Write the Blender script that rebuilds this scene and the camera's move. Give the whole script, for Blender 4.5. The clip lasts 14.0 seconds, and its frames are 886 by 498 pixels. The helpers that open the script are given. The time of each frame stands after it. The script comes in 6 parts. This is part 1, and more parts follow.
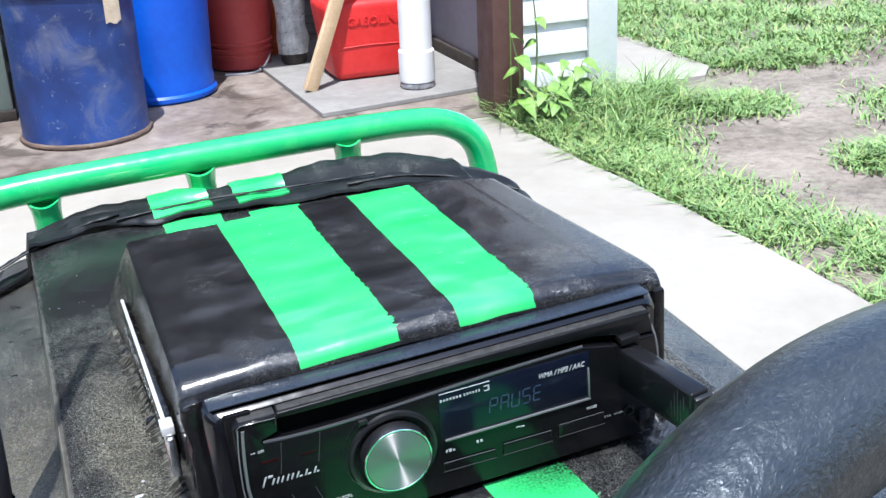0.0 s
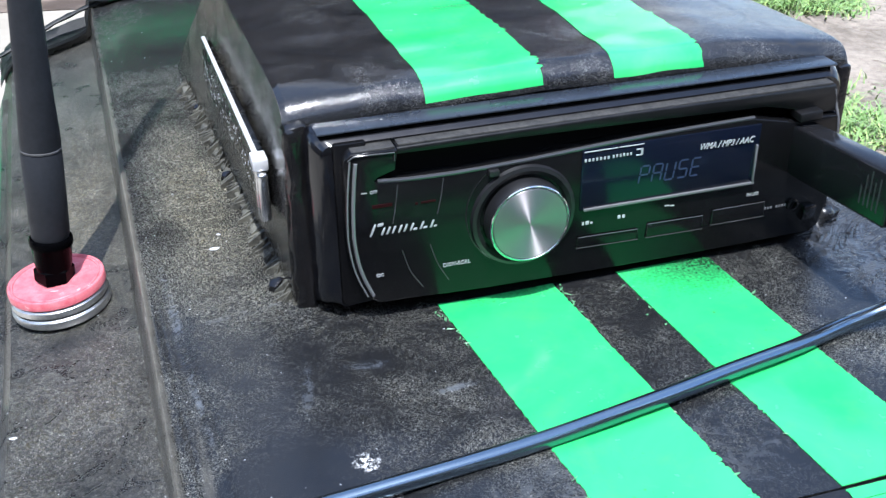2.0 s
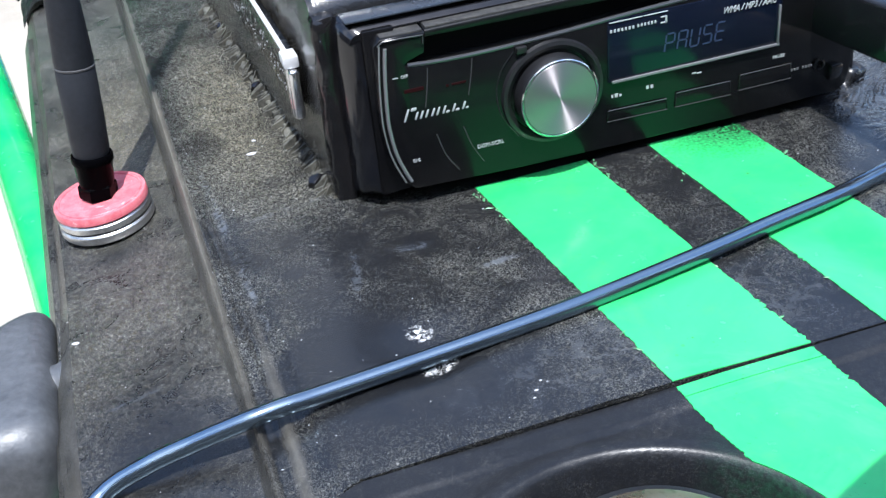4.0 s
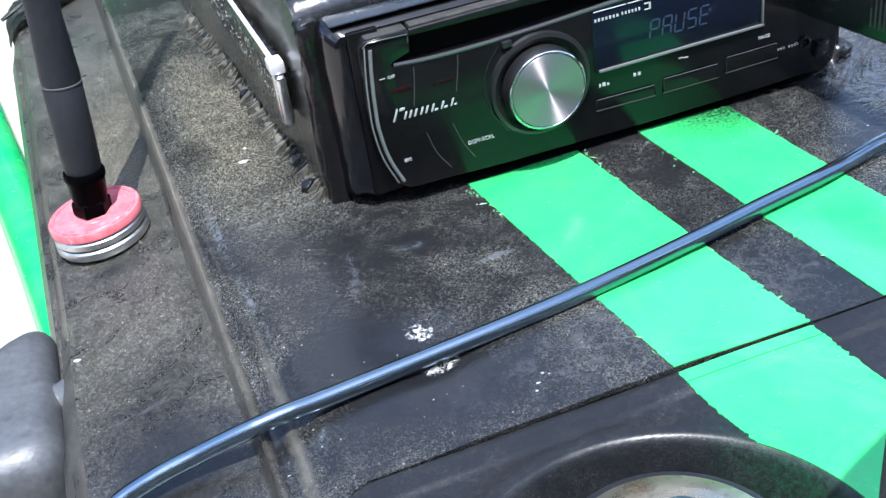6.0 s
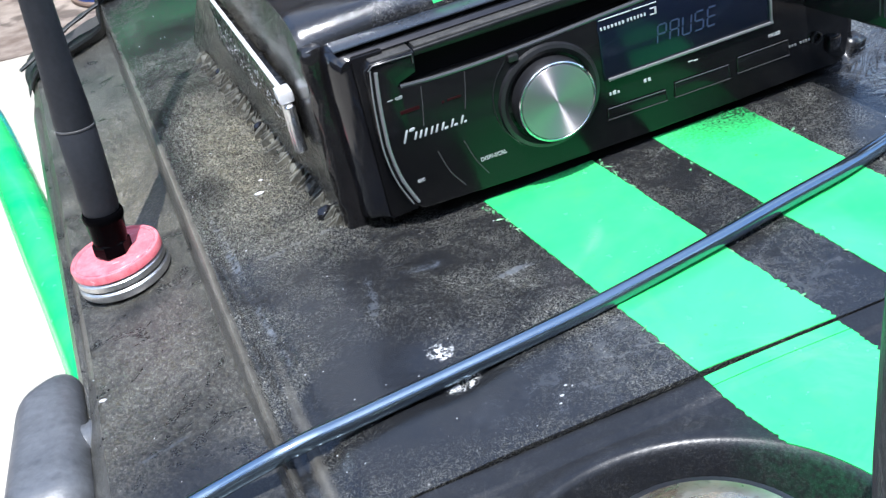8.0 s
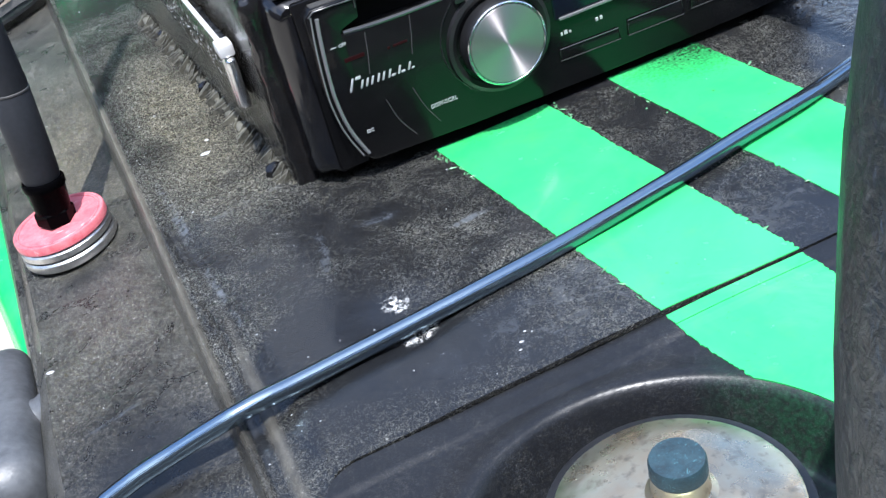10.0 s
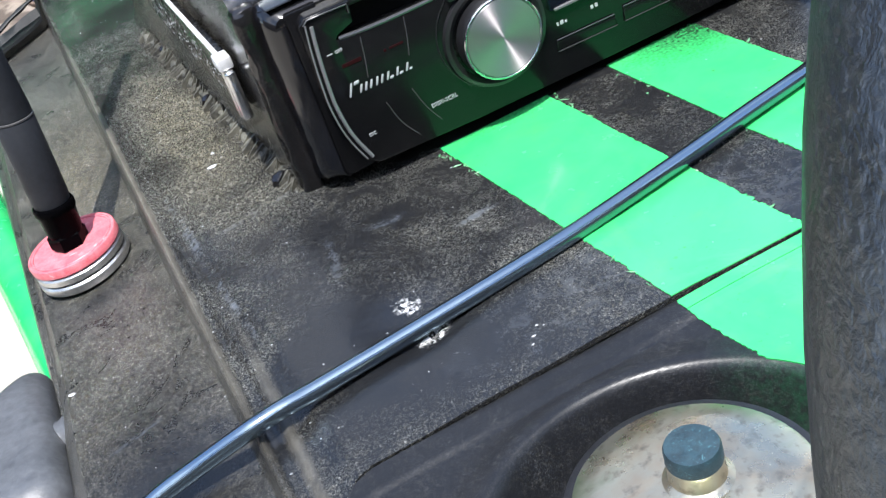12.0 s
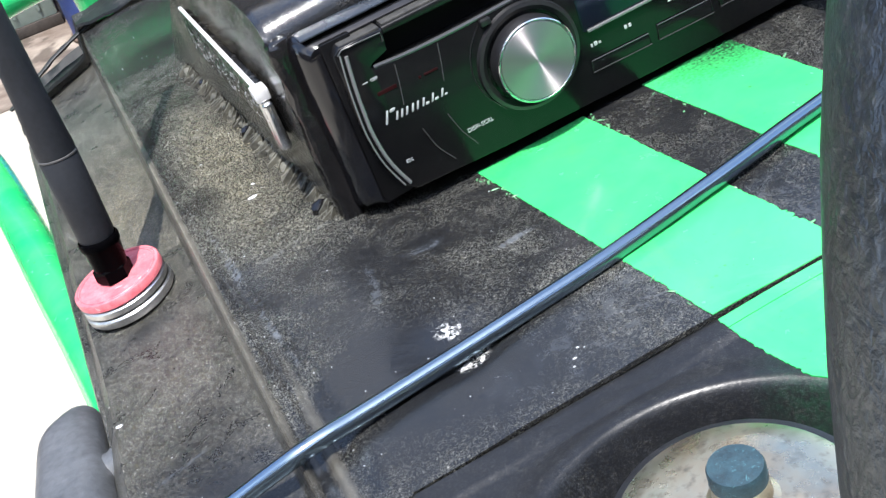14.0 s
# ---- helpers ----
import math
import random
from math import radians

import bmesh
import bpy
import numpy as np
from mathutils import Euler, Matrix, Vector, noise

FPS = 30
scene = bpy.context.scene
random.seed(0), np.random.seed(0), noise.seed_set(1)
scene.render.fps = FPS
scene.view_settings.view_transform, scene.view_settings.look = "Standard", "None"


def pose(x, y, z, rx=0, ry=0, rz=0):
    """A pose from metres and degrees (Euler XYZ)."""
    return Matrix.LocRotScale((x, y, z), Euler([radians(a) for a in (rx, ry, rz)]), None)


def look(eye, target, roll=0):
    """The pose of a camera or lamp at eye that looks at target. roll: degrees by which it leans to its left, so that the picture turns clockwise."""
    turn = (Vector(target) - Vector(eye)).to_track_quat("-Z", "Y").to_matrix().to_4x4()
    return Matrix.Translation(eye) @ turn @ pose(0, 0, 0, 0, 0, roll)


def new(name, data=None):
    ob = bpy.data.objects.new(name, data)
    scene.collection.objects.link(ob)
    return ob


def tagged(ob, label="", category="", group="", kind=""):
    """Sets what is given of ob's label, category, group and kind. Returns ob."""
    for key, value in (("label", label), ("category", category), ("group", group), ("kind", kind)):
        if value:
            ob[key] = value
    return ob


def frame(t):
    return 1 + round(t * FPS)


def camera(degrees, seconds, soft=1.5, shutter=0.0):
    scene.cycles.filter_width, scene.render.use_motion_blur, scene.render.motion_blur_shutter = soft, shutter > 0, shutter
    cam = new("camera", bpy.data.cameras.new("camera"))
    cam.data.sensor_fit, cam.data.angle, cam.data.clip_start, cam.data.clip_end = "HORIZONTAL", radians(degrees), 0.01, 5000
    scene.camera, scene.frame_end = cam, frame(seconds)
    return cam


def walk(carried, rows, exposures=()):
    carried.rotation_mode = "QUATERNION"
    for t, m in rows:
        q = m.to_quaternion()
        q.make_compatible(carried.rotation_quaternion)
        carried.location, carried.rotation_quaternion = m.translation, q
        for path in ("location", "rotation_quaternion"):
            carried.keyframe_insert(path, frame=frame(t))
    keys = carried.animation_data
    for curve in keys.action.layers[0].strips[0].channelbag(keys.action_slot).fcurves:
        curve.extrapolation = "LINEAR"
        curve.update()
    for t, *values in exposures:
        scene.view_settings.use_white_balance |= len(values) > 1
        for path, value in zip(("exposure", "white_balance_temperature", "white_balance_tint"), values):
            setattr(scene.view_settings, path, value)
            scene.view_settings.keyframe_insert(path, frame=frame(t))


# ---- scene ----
# ---- camera ----
LENS = 42.00
KART = pose(0, 0, 0, 2.162, -3.483, -0.066)
ROWS = [
    # seconds, eye x, y, z, yaw, pitch, roll
    (0, -0.1394, -0.3731, 0.2564, -20.22, -21.85, -2.49),
    (0.2, -0.1510, -0.3532, 0.2436, -20.32, -22.30, 0.60),
    (0.4, -0.1609, -0.3380, 0.2302, -19.09, -24.44, 4.37),
    (0.5, -0.1670, -0.3318, 0.2228, -19.98, -25.83, 5.85),
    (0.6, -0.1704, -0.3286, 0.2134, -21.04, -26.57, 6.95),
    (0.7, -0.1693, -0.3249, 0.2106, -21.52, -27.50, 5.99),
    (1, -0.1637, -0.3247, 0.1931, -21.59, -26.74, 4.93),
    (1.5, -0.1632, -0.3224, 0.1892, -19.51, -26.26, 3.36),
    (2, -0.1621, -0.3196, 0.1836, -19.05, -27.34, 2.58),
    (2.5, -0.1636, -0.3285, 0.1756, -19.62, -29.13, -0.02),
    (3, -0.1667, -0.3334, 0.1705, -18.44, -29.32, 0.60),
    (3.5, -0.1685, -0.3318, 0.1706, -17.74, -30.05, -1.29),
    (3.7, -0.1705, -0.3322, 0.1700, -17.65, -30.12, -1.80),
    (5.8, -0.1708, -0.3335, 0.1723, -17.68, -30.72, -5.40),
    (6, -0.1694, -0.3331, 0.1703, -17.60, -30.35, -5.47),
    (6.5, -0.1698, -0.3324, 0.1704, -17.86, -30.08, -5.08),
    (7, -0.1682, -0.3333, 0.1723, -16.56, -29.60, -6.96),
    (7.2, -0.1678, -0.3344, 0.1724, -16.18, -29.37, -7.60),
    (9.3, -0.1586, -0.3302, 0.1536, -16.28, -28.63, -11.89),
    (9.5, -0.1594, -0.3293, 0.1551, -16.58, -29.54, -11.53),
    (10, -0.1591, -0.3291, 0.1555, -17.14, -30.57, -11.67),
    (10.5, -0.1587, -0.3292, 0.1564, -17.52, -31.00, -12.09),
    (11, -0.1579, -0.3299, 0.1586, -17.85, -31.37, -13.06),
    (11.5, -0.1570, -0.3288, 0.1555, -17.17, -30.81, -13.65),
    (12, -0.1553, -0.3303, 0.1566, -15.82, -30.68, -16.06),
    (12.5, -0.1555, -0.3301, 0.1562, -14.86, -30.31, -16.51),
    (13, -0.1545, -0.3309, 0.1569, -14.26, -29.61, -17.59),
    (13.5, -0.1537, -0.3312, 0.1566, -14.03, -29.21, -18.38),
    (14, -0.1537, -0.3313, 0.1568, -13.74, -28.92, -18.58),
]
# ---- end camera ----
cam = camera(LENS, 14.0, soft=1.4)
walk(cam, [(t, pose(x, y, z, 90 + pitch, 0, yaw) @ pose(0, 0, 0, 0, 0, roll)) for t, x, y, z, yaw, pitch, roll in ROWS], [(0.0, 1.24, 5900, 10), (0.7, 1.14, 5900, 10), (1.0, 1.3, 5900, 10), (2.0, 1.4, 5860, 10), (3.7, 1.38, 5950, 10), (5.8, 1.62, 5970, 10), (7.2, 1.63, 5980, 10), (9.5, 1.52, 6020, 10), (12.0, 1.5, 6330, 10), (14.0, 1.66, 6400, 10)])
GROUND = -0.644  # height of the driveway; the eye starts 0.9 m above it
WORLD = Matrix.Identity(4)

# ---- light ----
SUN_WAY = Vector((-0.125, -0.335, 0.934)).normalized()
world = bpy.data.worlds.new("sky")
scene.world = world
world.use_nodes = True
sky = world.node_tree.nodes.new("ShaderNodeTexSky")
sky.sky_type, sky.sun_disc = "NISHITA", False
sky.sun_elevation = math.asin(SUN_WAY.z)
sky.sun_rotation = math.atan2(SUN_WAY.x, SUN_WAY.y)
back = world.node_tree.nodes["Background"]
back.inputs["Strength"].default_value = 0.15
tree = world.node_tree
cloud = tree.nodes.new("ShaderNodeTexNoise")
cloud.inputs["Scale"].default_value, cloud.inputs["Detail"].default_value, cloud.inputs["Roughness"].default_value = 2.6, 6.0, 0.55
drift = tree.nodes.new("ShaderNodeMapping")
# Unseen clouds; this offset sets bright ones where lid and cord reflect.
drift.inputs["Location"].default_value = (13.6, 11.6, 34.7)
tree.links.new(tree.nodes.new("ShaderNodeTexCoord").outputs["Generated"], drift.inputs["Vector"])
tree.links.new(drift.outputs[0], cloud.inputs["Vector"])
cover_ramp = tree.nodes.new("ShaderNodeValToRGB")
cover_ramp.color_ramp.elements[0].position, cover_ramp.color_ramp.elements[1].position = 0.5, 0.7
tree.links.new(cloud.outputs["Fac"], cover_ramp.inputs[0])
grey = tree.nodes.new("ShaderNodeRGBToBW")
tree.links.new(sky.outputs[0], grey.inputs[0])
bright = tree.nodes.new("ShaderNodeMath")
bright.operation = "MULTIPLY"
bright.inputs[1].default_value = 3.0
tree.links.new(grey.outputs[0], bright.inputs[0])
broken = tree.nodes.new("ShaderNodeMix")
broken.data_type = "RGBA"
tree.links.new(cover_ramp.outputs[0], broken.inputs[0])
tree.links.new(sky.outputs[0], broken.inputs[6])
tree.links.new(bright.outputs[0], broken.inputs[7])
tree.links.new(broken.outputs[2], back.inputs[0])
sun = new("sun", bpy.data.lights.new("sun", "SUN"))
sun.data.energy, sun.data.angle, sun.data.color = 3.3, radians(0.53), (1.0, 0.975, 0.945)
sun.matrix_world = look(SUN_WAY * 20, (0, 0, 0))


# ---- materials ----
def material(name, color, rough=0.5, metal=0.0, coat=0.0, spec=0.5):
    m = bpy.data.materials.new(name)
    m.use_nodes = True
    p = m.node_tree.nodes["Principled BSDF"]
    p.inputs["Base Color"].default_value = (*color, 1)
    p.inputs["Roughness"].default_value = rough
    p.inputs["Metallic"].default_value = metal
    p.inputs["Coat Weight"].default_value = coat
    p.inputs["Coat Roughness"].default_value = 0.08
    p.inputs["Specular IOR Level"].default_value = spec
    return m


class Nodes:
    """Short calls for a material's node tree."""

    def __init__(self, m):
        self.tree = m.node_tree
        self.out = self.tree.nodes["Principled BSDF"]
        self.place = self.tree.nodes.new("ShaderNodeTexCoord").outputs["Object"]

    def link(self, a, b):
        self.tree.links.new(a, b)

    def grain(self, stretch, turn, at=(0, 0, 0)):
        n = self.tree.nodes.new("ShaderNodeMapping")
        n.vector_type = "TEXTURE"
        n.inputs["Scale"].default_value, n.inputs["Rotation"].default_value, n.inputs["Location"].default_value = stretch, (0, 0, turn), at
        self.link(self.place, n.inputs["Vector"])
        return n.outputs[0]

    def spot(self, at, reach, soft=0.6, turn=0.0):
        """1 inside an ellipse round at, falling to 0 at its rim."""
        n = self.tree.nodes.new("ShaderNodeVectorMath")
        n.operation = "LENGTH"
        self.link(self.grain(reach, turn, at), n.inputs[0])
        return self.ramp(n.outputs["Value"], (1 - soft, 1.0), (1.0, 0.0))

    def noise(self, scale, detail=4.0, rough=0.55, vector=None, warp=0.0):
        n = self.tree.nodes.new("ShaderNodeTexNoise")
        n.inputs["Scale"].default_value, n.inputs["Detail"].default_value = scale, detail
        n.inputs["Roughness"].default_value, n.inputs["Distortion"].default_value = rough, warp
        self.link(vector or self.place, n.inputs["Vector"])
        return n.outputs["Fac"]

    def cells(self, scale, vector=None, feature="F1"):
        n = self.tree.nodes.new("ShaderNodeTexVoronoi")
        n.feature = feature
        n.inputs["Scale"].default_value = scale
        self.link(vector or self.place, n.inputs["Vector"])
        return n.outputs["Distance"]

    def ramp(self, fac, *stops):
        n = self.tree.nodes.new("ShaderNodeValToRGB")
        while len(n.color_ramp.elements) < len(stops):
            n.color_ramp.elements.new(0.5)
        for e, (at, c) in zip(n.color_ramp.elements, stops):
            e.position, e.color = at, (*c, 1) if isinstance(c, tuple) else (c, c, c, 1)
        self.link(fac, n.inputs[0])
        return n.outputs[0]

    def mix(self, fac, a, b, kind="MIX"):
        n = self.tree.nodes.new("ShaderNodeMix")
        n.data_type, n.blend_type = "RGBA", kind
        for socket, v in ((n.inputs[0], fac), (n.inputs[6], a), (n.inputs[7], b)):
            if isinstance(v, (int, float)):
                socket.default_value = v if socket == n.inputs[0] else (v, v, v, 1)
            elif isinstance(v, tuple):
                socket.default_value = (*v, 1)
            else:
                self.link(v, socket)
        return n.outputs[2]

    def math(self, kind, a, b=0.0):
        n = self.tree.nodes.new("ShaderNodeMath")
        n.operation = kind
        for socket, v in zip(n.inputs, (a, b)):
            if isinstance(v, (int, float)):
                socket.default_value = v
            else:
                self.link(v, socket)
        return n.outputs[0]

    def color(self, v):
        self.link(v, self.out.inputs["Base Color"])

    def rough(self, v):
        self.link(v, self.out.inputs["Roughness"])

    def bump(self, height, strength=0.3, distance=0.001, under=None):
        n = self.tree.nodes.new("ShaderNodeBump")
        n.inputs["Strength"].default_value, n.inputs["Distance"].default_value = strength, distance
        self.link(height, n.inputs["Height"])
        if under:
            self.link(under, n.inputs["Normal"])
        self.link(n.outputs[0], self.out.inputs["Normal"])
        return n.outputs[0]


def dusty_black(name, dust=0.5, gloss=0.2, tint=(0.335, 0.335, 0.28), peel=0.1, dustless=(), heaps=(), glints=(), smears_sheen=(), edges=(), spray=(), crinkles=(), spec=0.85, even=0.12):
    """Glossy black spray paint with orange peel, scuffs and short pale fibres of dust.

    dustless and heaps are patches without dust (wiped ones, and painted shade) and dusty ones (one without may end with
    how bare it is), glints are sun glints painted as crazed spots, smears_sheen are pale wiped lines and painted sky
    sheen, crinkles wrinkled paint, even is how much dust lies everywhere:
    (x, y, reach x, reach y, turn) in the tractor's frame."""
    m = material(name, (0.008, 0.008, 0.009), gloss, spec=spec)
    n = Nodes(m)
    base = (-0.01, 0.1, -0.64)

    def patch(x, y, rx, ry, turn=0.0, soft=0.7):
        return n.spot((x - base[0], y - base[1], -base[2]), (rx, ry, 0.06), soft, turn)

    broad = n.noise(9, 5, 0.62, warp=0.7)
    mid = n.noise(55, 5, 0.65, warp=0.9)
    hairs = None
    for turn, shift in ((0.35, 0.0), (1.45, 3.1), (2.5, 6.7)):
        one = n.ramp(n.noise(3400, 1.5, 0.5, n.grain((3.2, 1.0, 1.0), turn, (shift, 0, 0)), warp=0.5), (0.61, 0.0), (0.67, 1.0))
        hairs = n.math("MAXIMUM", hairs, one) if hairs else one
    grains = n.math("MAXIMUM", hairs, n.ramp(n.noise(3000, 2.0, 0.55), (0.60, 0.0), (0.66, 1.0)))
    lay = n.ramp(broad, (0.58 - 0.35 * dust, even), (0.84 - 0.35 * dust, 1.0))
    thick = None
    for p in heaps:
        one = patch(*p)
        thick = n.math("MAXIMUM", thick, one) if thick else one
    if thick:
        lay = n.math("MAXIMUM", lay, thick)
    for p in dustless:
        lay = n.math("MULTIPLY", lay, n.math("SUBTRACT", 1.0, n.math("MULTIPLY", patch(*p[:5]), p[5] if len(p) > 5 else 0.88)))
    lay = n.math("MULTIPLY", lay, n.ramp(mid, (0.33, 0.2 + 0.35 * dust), (0.6, 1.0)))
    film = n.math("MULTIPLY", lay, 0.014 + 0.045 * dust)
    if thick:
        film = n.math("ADD", film, n.math("MULTIPLY", n.math("MULTIPLY", thick, n.ramp(mid, (0.3, 0.5), (0.7, 1.0))), 0.035))
    cover = n.math("ADD", film, n.math("MULTIPLY", n.math("MULTIPLY", grains, lay), 0.32 + 0.34 * dust))
    if thick:
        cover = n.math("ADD", cover, n.math("MULTIPLY", n.math("MULTIPLY", grains, thick), 0.12))
    shade = n.ramp(n.noise(700, 2.0, 0.6), (0.38, (tint[0] * 0.62, tint[1] * 0.55, tint[2] * 0.36)), (0.52, tint), (0.68, (tint[0] * 1.5, tint[1] * 1.5, tint[2] * 1.55)))
    if thick:
        shade = n.mix(n.math("MULTIPLY", thick, 0.7), shade, n.mix(1.0, shade, (1.0, 0.88, 0.6), "MULTIPLY"))
    col = n.mix(cover, (0.0065, 0.007, 0.0085), shade)
    curls = n.ramp(n.noise(520, 2.0, 0.5, n.grain((2.2, 1.0, 1.0), 1.1), warp=2.6), (0.60, 0.0), (0.62, 0.8), (0.64, 0.0))
    more = n.ramp(n.noise(680, 2.0, 0.5, n.grain((1.8, 1.0, 1.0), 2.4, (2, 5, 0)), warp=2.2), (0.60, 0.0), (0.625, 0.8), (0.65, 0.0))
    curls = n.math("MAXIMUM", curls, more)
    col = n.mix(n.math("MULTIPLY", n.math("MULTIPLY", curls, lay), 0.6), col, (0.46, 0.45, 0.4))
    # Sparkle painted into the colour as pale specks where dust lies.
    glitter = n.math("MULTIPLY", n.ramp(n.noise(1500, 1.0, 0.5), (0.695, 0.0), (0.735, 1.0)), n.ramp(lay, (0.1, 0.0), (0.5, 1.0)))
    col = n.mix(n.math("MULTIPLY", glitter, 0.45), col, (0.6, 0.59, 0.54))
    scuff = n.ramp(n.noise(24, 7, 0.74, n.grain((2.4, 1.0, 1.0), 0.7), warp=1.6), (0.6, 0.0), (0.75, 1.0))
    lines = n.ramp(n.noise(240, 5, 0.7, n.grain((4.0, 1.0, 1.0), 0.6), warp=1.2), (0.55, 0.0), (0.65, 1.0))
    col = n.mix(n.math("MULTIPLY", n.math("MULTIPLY", scuff, lines), 0.35), col, (0.2, 0.21, 0.22))
    dull = cover
    for p in smears_sheen:
        streak = n.math("MULTIPLY", patch(*p[:5]), n.ramp(n.noise(160, 6, 0.75, warp=0.8), (0.47 - (p[6] if len(p) > 6 else 0.0), 0.0), (0.66, 1.0)))
        col = n.mix(n.math("MULTIPLY", streak, p[5] if len(p) > 5 else 0.22), col, (0.25, 0.29, 0.35))
        dull = n.math("ADD", dull, n.math("MULTIPLY", streak, 0.25))
    for p in edges:
        worn = n.math("MULTIPLY", patch(*p[:5], soft=0.9), n.ramp(n.noise(120, 5, 0.7), (0.3, 0.35), (0.6, 1.0)))
        col = n.mix(n.math("MULTIPLY", worn, p[5] if len(p) > 5 else 0.42), col, (0.4, 0.37, 0.3))
        dull = n.math("ADD", dull, n.math("MULTIPLY", worn, 0.3))
    for p in spray:
        mist = n.math("MULTIPLY", patch(*p, soft=0.9), n.ramp(n.noise(700, 4, 0.65), (0.38, 0.15), (0.62, 1.0)))
        col = n.mix(n.math("MULTIPLY", mist, 0.2), col, (0.02, 0.17, 0.06))
    # Sun glint off dents, painted white into the colour as crazing.
    for p in glints:
        glint = n.ramp(n.noise(520, 6, 0.8, warp=1.2), (0.495, 0.0), (0.565, 1.0))
        ragged = n.math("ADD", patch(*p, soft=0.95), n.math("MULTIPLY", n.math("SUBTRACT", n.noise(330, 4, 0.7, warp=1.5), 0.5), 1.6))
        glint = n.math("MULTIPLY", n.math("MULTIPLY", n.ramp(ragged, (0.25, 0.0), (0.75, 1.0)), n.math("MULTIPLY", patch(p[0], p[1], p[2] * 1.3, p[3] * 1.3, p[4], soft=0.4), glint)), 0.9)
        col = n.mix(glint, col, (0.92, 0.92, 0.9))
    chips = n.ramp(n.cells(300), (0.025, 1.0), (0.04, 0.0))
    chips = n.math("MULTIPLY", chips, n.ramp(n.noise(31, 2), (0.6, 0.0), (0.64, 1.0)))
    n.color(n.mix(n.math("MULTIPLY", chips, 0.8), col, (0.45, 0.43, 0.4)))
    n.rough(n.ramp(n.math("ADD", n.math("MULTIPLY", dull, 1.3), n.math("MULTIPLY", mid, 0.2)), (0.08, gloss), (0.6, min(0.75, gloss + 0.4))))
    first = n.bump(n.noise(60, 3, 0.55), peel, 0.0015)
    second = n.bump(n.noise(420, 3, 0.6), 0.12, 0.0006, first)
    for p in crinkles:
        folds = n.math("ABSOLUTE", n.math("SUBTRACT", n.noise(70, 4, 0.6, n.grain((2.6, 1.0, 1.0), 0.5), warp=1.8), 0.5))
        second = n.bump(n.math("MULTIPLY", patch(*p, soft=0.4), folds), 0.8, 0.006, second)
    n.bump(n.math("MULTIPLY", grains, lay), 0.5, 0.00018, second)
    return m


def green_paint(name, wear=0.5, color=(0.033, 0.435, 0.114), fades=()):
    """Bright green gloss paint with faint smearing, nicks and dust; fades are thin paint and painted shade by the
    radio.
    """
    m = material(name, color, 0.3, coat=0.5)
    n = Nodes(m)
    mottle = n.noise(24, 5, 0.6, warp=0.8)
    col = n.mix(n.ramp(mottle, (0.35, 0.0), (0.75, 1.0)), color, (0.06, 0.5, 0.145))
    nick = n.math("MULTIPLY", n.ramp(n.cells(120), (0.05, 1.0), (0.075, 0.0)), n.ramp(n.noise(26, 2), (0.58 - 0.1 * wear, 0.0), (0.63, 1.0)))
    col = n.mix(n.math("MULTIPLY", nick, 0.75), col, (0.03, 0.06, 0.035))
    dirt = n.ramp(n.noise(75, 6, 0.7), (0.52, 0.0), (0.8, 1.0))
    col = n.mix(n.math("MULTIPLY", dirt, 0.22 * wear), col, (0.12, 0.14, 0.08))
    scratch = None
    for turn, shift in ((0.5, 0.0), (1.9, 4.0)):
        one = n.ramp(n.noise(150, 3, 0.6, n.grain((9.0, 1.0, 1.0), turn, (shift, 0, 0)), warp=0.4), (0.68, 0.0), (0.72, 1.0))
        scratch = n.math("MAXIMUM", scratch, one) if scratch else one
    scratch = n.math("MULTIPLY", scratch, n.ramp(n.noise(30, 3), (0.5, 0.0), (0.6, 1.0)))
    col = n.mix(n.math("MULTIPLY", scratch, 0.45 * wear), col, (0.02, 0.2, 0.06))
    worn = n.ramp(n.noise(13, 6, 0.7, warp=1.0), (0.56, 0.0), (0.72, 1.0))
    col = n.mix(n.math("MULTIPLY", worn, 0.35 * wear), col, (0.13, 0.5, 0.2))
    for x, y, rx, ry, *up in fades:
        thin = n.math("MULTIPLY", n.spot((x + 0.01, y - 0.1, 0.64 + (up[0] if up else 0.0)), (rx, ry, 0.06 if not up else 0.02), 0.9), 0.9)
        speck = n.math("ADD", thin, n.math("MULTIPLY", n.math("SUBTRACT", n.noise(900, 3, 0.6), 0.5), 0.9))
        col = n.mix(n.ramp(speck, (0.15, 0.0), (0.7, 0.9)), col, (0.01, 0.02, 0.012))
    n.color(col)
    n.rough(n.ramp(n.noise(140, 4), (0.3, 0.12), (0.75, 0.3)))
    wave = n.bump(n.noise(18, 3), 0.12, 0.003)
    n.bump(n.noise(230, 4), 0.08, 0.0008, wave)
    return m


